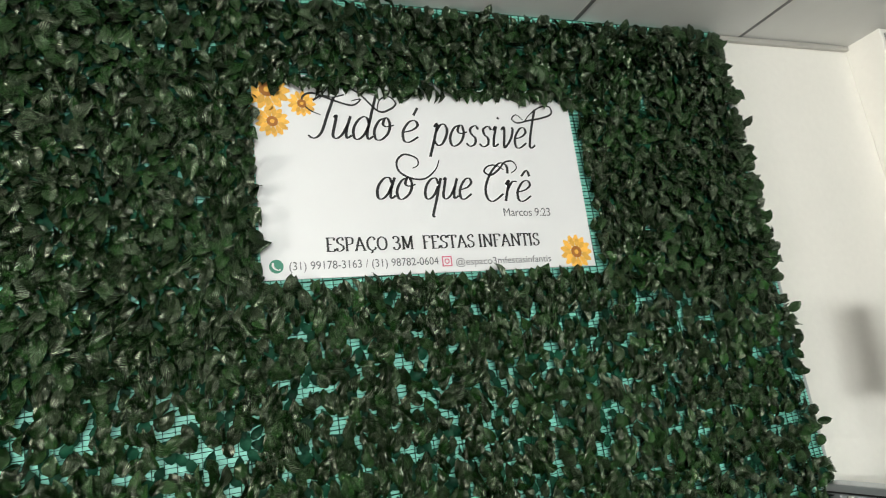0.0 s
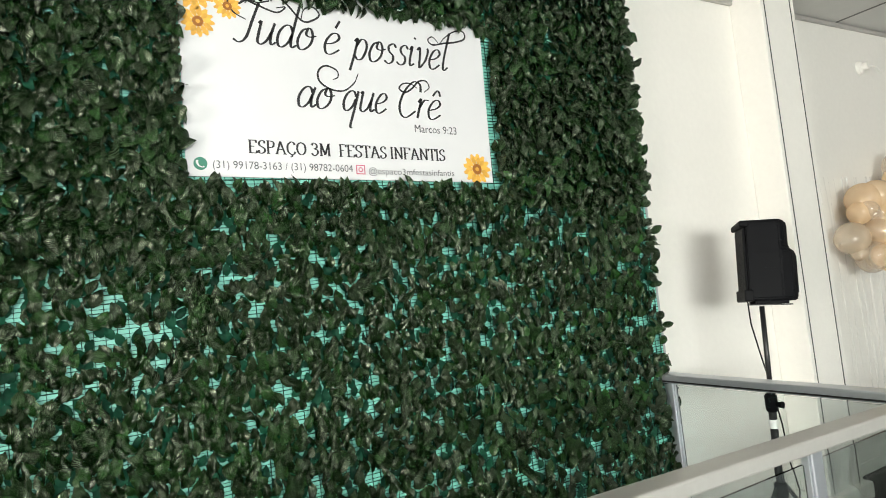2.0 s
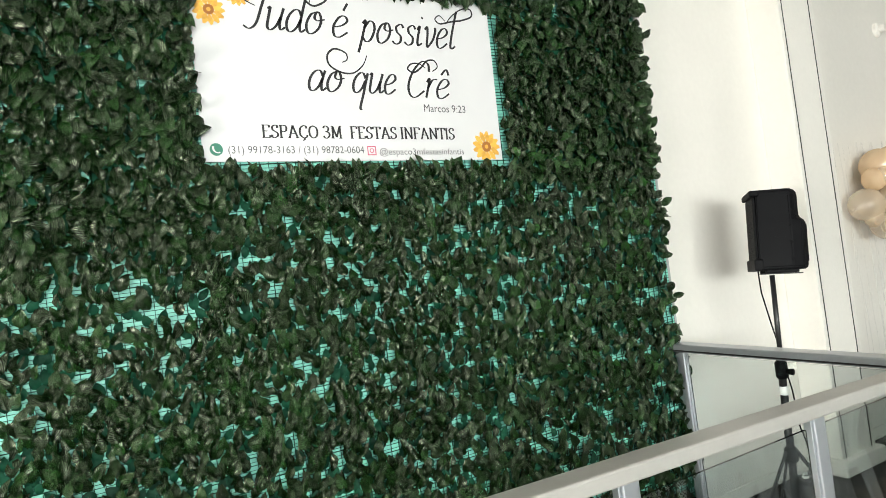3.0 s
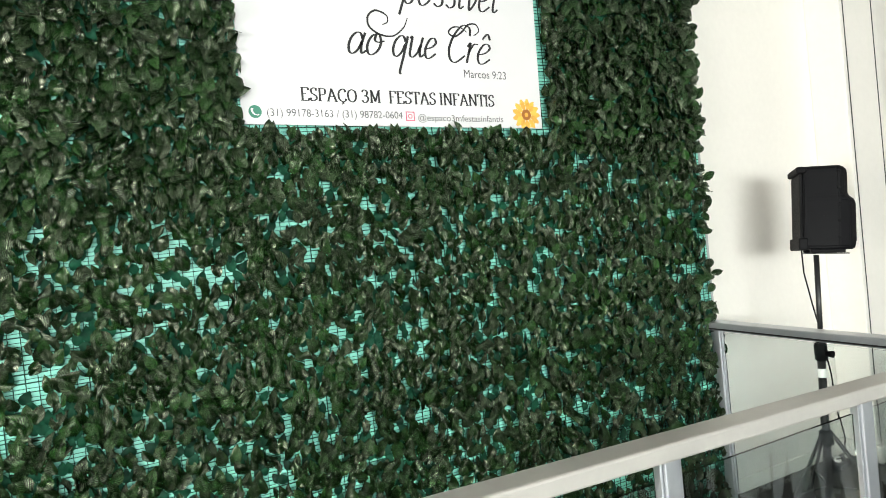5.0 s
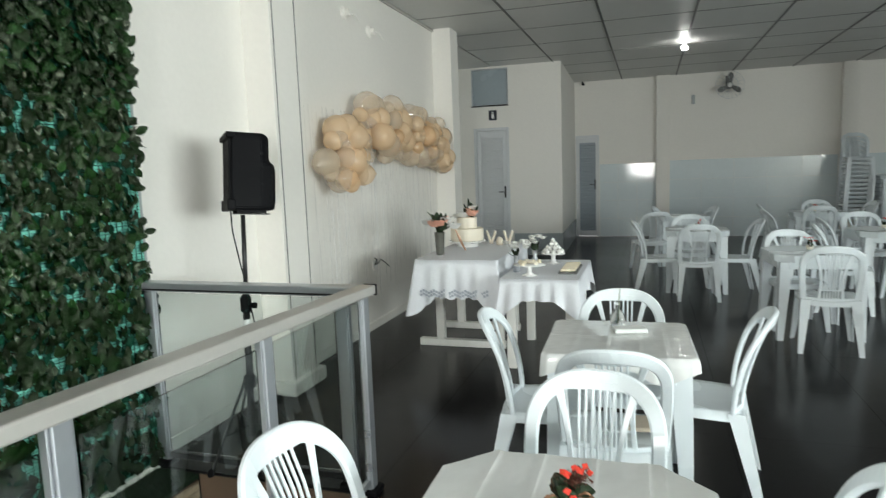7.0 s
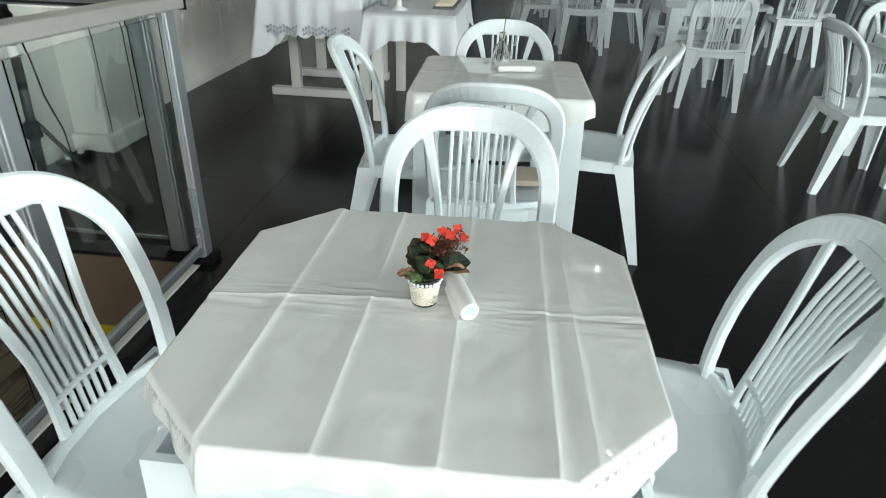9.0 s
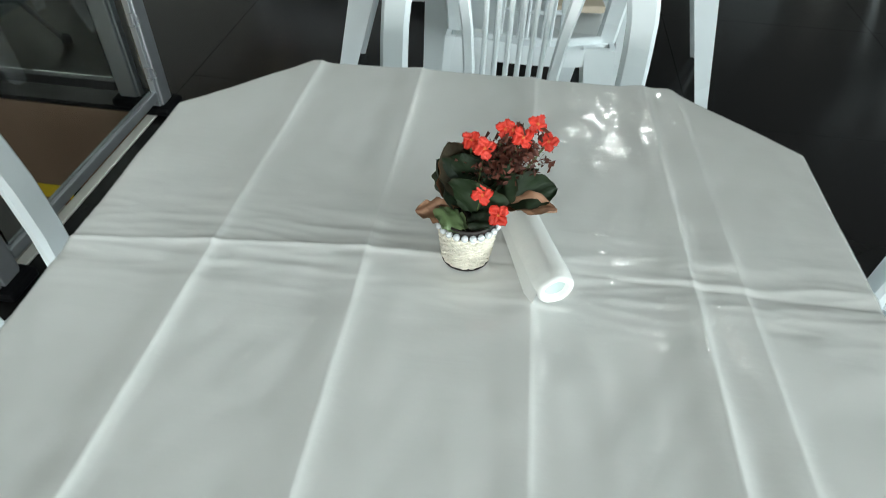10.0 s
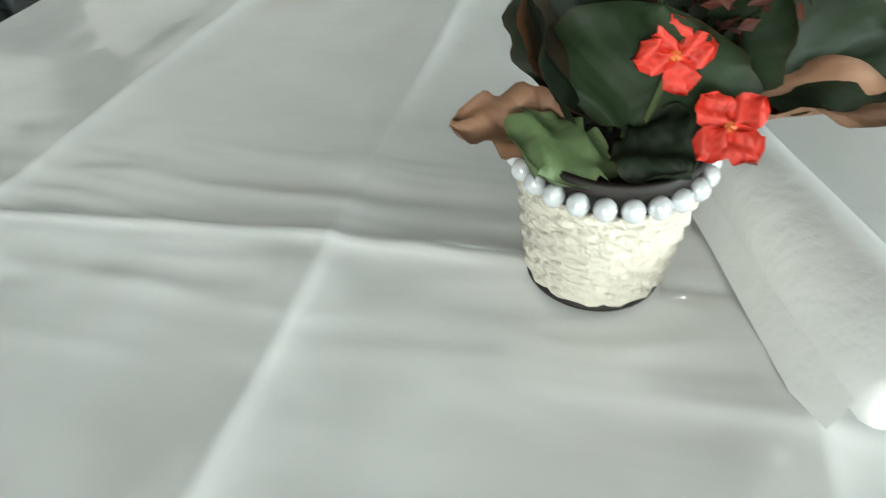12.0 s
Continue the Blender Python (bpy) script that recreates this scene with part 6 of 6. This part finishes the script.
for x in (-0.55, -0.11):
    for y in (5.06, 5.87):
        part("leg", box((x - 0.035, y - 0.03, 0.0), (x + 0.035, y + 0.03, 0.665), 0.004), WOOD_W, st)
draped_cloth("tablecloth", -0.56, 0.0, 4.81, 5.80, 0.696, 0.16, "white cloth with long hanging corners over the sweets table", 2.3, 0.0)
bm = bmesh.new()
for k in range(26):
    for r in range(2):
        a = k * 0.030
        bm2 = None
        x, z = -1.24 + a * 0.72, 0.560 - 0.028 * r + 0.010 * math.sin(k * 1.57)
        vs = [bm.verts.new((x + 0.011 * math.cos(6.2832 * i / 8), 4.952, z + 0.011 * math.sin(6.2832 * i / 8))) for i in range(8)]
        bm.faces.new(vs)
o = part("lace_holes", bm, mat("lace_shadow", (0.50, 0.53, 0.60), 0.9))
o.parent = bpy.data.objects["lace_tablecloth"]
tagged(o, kind="stuff")


def rose(at, r, material, parent, n=16):
    """A bunched blossom of cupped petals."""
    bm = bmesh.new()
    for k in range(n):
        t = (k + 0.5) / n
        a = k * 2.4
        s = r * (0.35 + 0.65 * t)
        tilt = 1.5 - 0.8 * t
        c, s2 = math.cos(a), math.sin(a)
        ring = []
        for u, v in ((-0.5, 0.0), (-0.75, 0.6), (-0.4, 1.0), (0.4, 1.0), (0.75, 0.6), (0.5, 0.0)):
            rad = 0.15 * r + s * v * math.cos(tilt)
            hgt = s * v * math.sin(tilt) * 0.9
            ring.append(bm.verts.new((rad * c - u * s * 0.6 * s2, rad * s2 + u * s * 0.6 * c, hgt)))
        bm.faces.new(ring)
    o = part("blossom", bm, material, parent, smooth=True)
    o.matrix_basis = Matrix.Translation(at)
    return o


def sprigs(parent, at, n, length, rng, material=None, name="leaf"):
    for k in range(n):
        v, f, u = broad_leaf(length * rng.uniform(0.7, 1.2), length * 0.42, 0.6, 0.2, 0.0, 4, 6)
        me = mesh_of(name, v, f, u, material or GREEN)
        o = new(name, me)
        o.parent = parent
        o.matrix_basis = Matrix.Translation(Vector(at) + Vector((rng.gauss(0, 0.012), rng.gauss(0, 0.012), rng.gauss(0, 0.01)))) @ pose(0, 0, 0, rng.uniform(10, 70), 0, rng.uniform(0, 360))


rng = random.Random(3)
CT = 0.811
va = thing("flower_vase", pose(-1.17, 5.26, CT), "tall smoky glass vase with salmon and white roses", "vase")
part("vase_glass", lathe([(0.030, 0.0), (0.032, 0.004), (0.044, 0.19), (0.041, 0.19), (0.028, 0.012), (0.0, 0.012)], 22), mat("smoky_glass", (0.16, 0.16, 0.14), 0.1, var=0.1, alpha=0.75), va, smooth=True)
for k, (x, y, z, r, mm) in enumerate(((-0.02, -0.05, 0.24, 0.075, FL_SALMON), (0.03, -0.06, 0.25, 0.07, FL_SALMON), (0.06, 0.0, 0.27, 0.07, FL_WHITE), (-0.09, -0.01, 0.25, 0.065, FL_WHITE), (0.13, -0.02, 0.22, 0.06, FL_WHITE), (0.0, 0.05, 0.27, 0.07, FL_SALMON))):
    rose((1.1 * x, y, z), 1.2 * r, mm, va)
sprigs(va, (0, 0, 0.20), 18, 0.14, rng)
part("twig", tube([(0, 0, 0.2), (-0.06, 0, 0.32), (-0.10, 0.0, 0.36)], 0.004, 5), STEM, va)
ck = thing("cake", pose(-1.10, 5.85, CT), "two-tier cream cake on a white base, topped with roses", "cake")
part("cake_base", lathe([(0.10, 0.0), (0.10, 0.03), (0.17, 0.045), (0.17, 0.055), (0.0, 0.055)], 28), CERAMIC, ck)
part("tier", lathe([(0.145, 0.056), (0.15, 0.06), (0.15, 0.16), (0.143, 0.168), (0.0, 0.168)], 30), CREAM, ck, smooth=False)
part("tier", lathe([(0.088, 0.169), (0.092, 0.173), (0.092, 0.26), (0.086, 0.267), (0.0, 0.267)], 30), CREAM, ck)
for x, y, z, r, mm in ((-0.01, -0.06, 0.27, 0.07, FL_WHITE), (0.06, -0.05, 0.28, 0.075, FL_SALMON), (0.02, 0.03, 0.30, 0.07, FL_SALMON), (-0.07, -0.02, 0.26, 0.06, FL_WHITE), (0.05, 0.02, 0.33, 0.06, FL_WHITE)):
    rose((1.1 * x, y, z), 1.15 * r, mm, ck)
sprigs(ck, (0.04, 0.02, 0.28), 14, 0.13, rng)
for k, (x, w) in enumerate(((-0.90, 0.085), (-0.82, 0.045), (-0.74, 0.085))):
    if k == 1:
        bm = lathe([(0.0, 0.0), (0.03, 0.0), (0.034, 0.03), (0.02, 0.07), (0.0, 0.075)], 14)
        o = tagged(part("ornament", bm, LETTER, smooth=True), "small rounded cream ornament between the letters", "ornament")
        o.matrix_basis = pose(x, 5.95, CT)
    else:
        bm = tube([(-0.04, 0, 0.13), (0.0, 0, 0.012)], 0.012, 6)
        tube([(0.04, 0, 0.13), (0.004, 0, 0.012)], 0.012, 6, bm)
        o = tagged(part("letter_v", bm, LETTER), "cream wooden letter V standing on the cake table", "decorative letter", "wooden letters")
        o.matrix_basis = pose(x, 5.95, CT)
kn = tagged(part("cake_knife", tube([(0, 0, 0.006), (0.02, 0.02, 0.10), (0.05, 0.02, 0.20)], [0.006, 0.012, 0.004], 6, flat=0.3), mat("rose_gold", (0.45, 0.27, 0.18), 0.35, metal=0.8)), "slim rose-gold cake knife leaning by the cake", "knife")
kn.matrix_basis = pose(-1.02, 5.52, CT, 0, -40, 10)
STZ = 0.701
for x, y, h in ((-0.50, 5.12, 0.13), (-0.41, 5.44, 0.13)):
    v = thing("bud_vase", pose(x, y, STZ), "small silver vase with white flowers and dark leaves", "vase", "silver bud vases")
    part("vase_body", lathe([(0.024, 0.0), (0.03, 0.01), (0.018, 0.08), (0.022, h), (0.016, h), (0.0, h - 0.01)], 18), ALU, v, smooth=True)
    for k in range(9):
        rose((rng.gauss(0, 0.045), rng.gauss(0, 0.035), h + 0.04 + rng.uniform(0, 0.07)), 0.042, FL_WHITE, v, 9)
    sprigs(v, (0, 0, h), 9, 0.07, rng)


def cake_stand(x, y, r, label):
    s = thing("cake_stand", pose(x, y, STZ), label, "cake stand", "white cake stands")
    part("plate", lathe([(0.05, 0.0), (0.055, 0.006), (0.02, 0.02), (0.018, 0.06), (0.03, 0.075), (r, 0.082), (r, 0.09), (0.0, 0.088)], 28), CERAMIC, s, smooth=True)
    return s


cs = cake_stand(-0.37, 4.96, 0.12, "white ceramic cake stand with small pale sweets")
for k in range(16):
    a, q = rng.uniform(0, 6.28), rng.uniform(0.02, 0.10)
    part("sweet", lathe([(0.0, 0.0), (0.018, 0.0), (0.02, 0.012), (0.012, 0.022), (0.0, 0.025)], 10, m=pose(q * math.cos(a), q * math.sin(a), 0.0895)), CREAM if k % 3 else BISCUIT, cs)
cs = cake_stand(-0.28, 5.58, 0.10, "white ceramic cake stand with a pyramid of white sweets")
for lev, (n, q) in enumerate(((9, 0.075), (6, 0.048), (3, 0.022), (1, 0.0))):
    for k in range(n):
        a = 6.283 * k / n + lev
        bm = bmesh.new()
        bmesh.ops.create_icosphere(bm, subdivisions=1, radius=0.021)
        o = part("sweet", bm, FL_WHITE, cs, smooth=True)
        o.matrix_basis = pose(q * math.cos(a), q * math.sin(a), 0.105 + 0.03 * lev)
tr = thing("sweets_tray", pose(-0.10, 5.26, STZ), "flat tray with rows of pale rolled wafers", "tray")
part("tray_plate", box((-0.07, -0.22, 0.0), (0.07, 0.22, 0.012), 0.004), GRID, tr)
for k in range(9):
    part("wafer", tube([(-0.055, -0.19 + 0.047 * k, 0.022), (0.055, -0.165 + 0.047 * k, 0.024)], 0.009, 8), BISCUIT, tr)

# small pots with red flowers on the far tables
for x, y in ((1.80, 6.42), (2.90, 8.25), (3.10, 8.05), (2.80, 10.85), (1.03, 8.30)):
    p = thing("potted_flower", pose(x, y, 0.717), "small white pot with red flowers on a far table", "potted plant", "far flower pots")
    part("pot", lathe([(0.024, 0.0), (0.030, 0.036), (0.0, 0.034)], 16), ROPE, p)
    for k in range(7):
        rose((rng.gauss(0, 0.022), rng.gauss(0, 0.022), 0.06 + rng.uniform(0, 0.05)), 0.016, FL_RED, p, 6)
    sprigs(p, (0, 0, 0.035), 7, 0.05, rng)

# ---- tiles of the back wall, toilet block skirting and floor ----
def tile_field(parent, name, material, origin, ax, bx, na, nb, w, h, gap, thick, normal, skip=None):
    """Tiles as objects on one mesh, na by nb from origin along ax and bx."""
    ax, bx, nv = Vector(ax), Vector(bx), Vector(normal)
    bm = bmesh.new()
    c = 0.0006
    lo = [bm.verts.new(ax * sx * (w - gap) / 2 + bx * sy * (h - gap) / 2) for sx, sy in ((-1, -1), (1, -1), (1, 1), (-1, 1))]
    hi = [bm.verts.new(ax * sx * ((w - gap) / 2 - c) + bx * sy * ((h - gap) / 2 - c) + nv * thick) for sx, sy in ((-1, -1), (1, -1), (1, 1), (-1, 1))]
    for k in range(4):
        bm.faces.new((lo[k], lo[(k + 1) % 4], hi[(k + 1) % 4], hi[k]))
    bm.faces.new(hi)
    bmesh.ops.recalc_face_normals(bm, faces=bm.faces)
    bm.faces.ensure_lookup_table()
    if bm.faces[-1].normal.dot(nv) < 0:
        bmesh.ops.reverse_faces(bm, faces=bm.faces)
    me = bpy.data.meshes.new(name)
    bm.to_mesh(me)
    bm.free()
    me.materials.append(material)
    for i in range(na):
        for j in range(nb):
            p = Vector(origin) + ax * (w * (i + 0.5)) + bx * (h * (j + 0.5))
            if skip and skip(p):
                continue
            o = new(name, me)
            o.parent = parent
            o.location = p


north = bpy.data.objects["wall_north"]
tile_field(north, "tile", TILE_W, (-0.51, NORTH - 0.001, 0.0), (1, 0, 0), (0, 0, 1), 3, 4, 0.373, 0.378, 0.004, 0.008, (0, -1, 0))
tile_field(north, "tile", TILE_W, (0.87, NORTH - 0.001, 0.0), (1, 0, 0), (0, 0, 1), 5, 4, 0.597, 0.385, 0.004, 0.008, (0, -1, 0))
tile_field(north, "tile", TILE_W, (4.15, NORTH - 0.001, 0.0), (1, 0, 0), (0, 0, 1), 6, 4, 0.575, 0.385, 0.004, 0.008, (0, -1, 0))
toilet = bpy.data.objects["wall_toilet"]
tile_field(toilet, "tile", TILE_G, (-1.74, WCY - 0.001, 0.0), (1, 0, 0), (0, 0, 1), 2, 1, 0.418, 0.38, 0.004, 0.008, (0, -1, 0))
side_w = bpy.data.objects["wall_toilet_side"]
tile_field(side_w, "tile", TILE_G, (WCX + 0.001, WCY, 0.0), (-0.0338, 0.99943, 0), (0, 0, 1), 4, 1, 0.74, 0.38, 0.004, 0.008, (1, 0, 0))


def over_well(p):
    return p.x < WELL[1] - 0.3 and p.y < WELL[3] - 0.2


TW = 0.84
tile_field(floor, "tile", FLOOR, (WELL[1] + 0.03, SOUTH, -0.012), (1, 0, 0), (0, 1, 0), 10, 21, TW, TW * 0.998, 0.0008, 0.012, (0, 0, 1))
tile_field(floor, "tile", FLOOR, (WEST, WELL[3] + 0.005, -0.012), (1, 0, 0), (0, 1, 0), 2, 13, (WELL[1] + 0.03 - WEST) / 2, 0.86, 0.0008, 0.012, (0, 0, 1))
tile_field(floor, "tile", FLOOR, (-2.8, 8.2, -0.012), (1, 0, 0), (0, 1, 0), 1, 4, 0.74, 0.79, 0.0008, 0.012, (0, 0, 1))
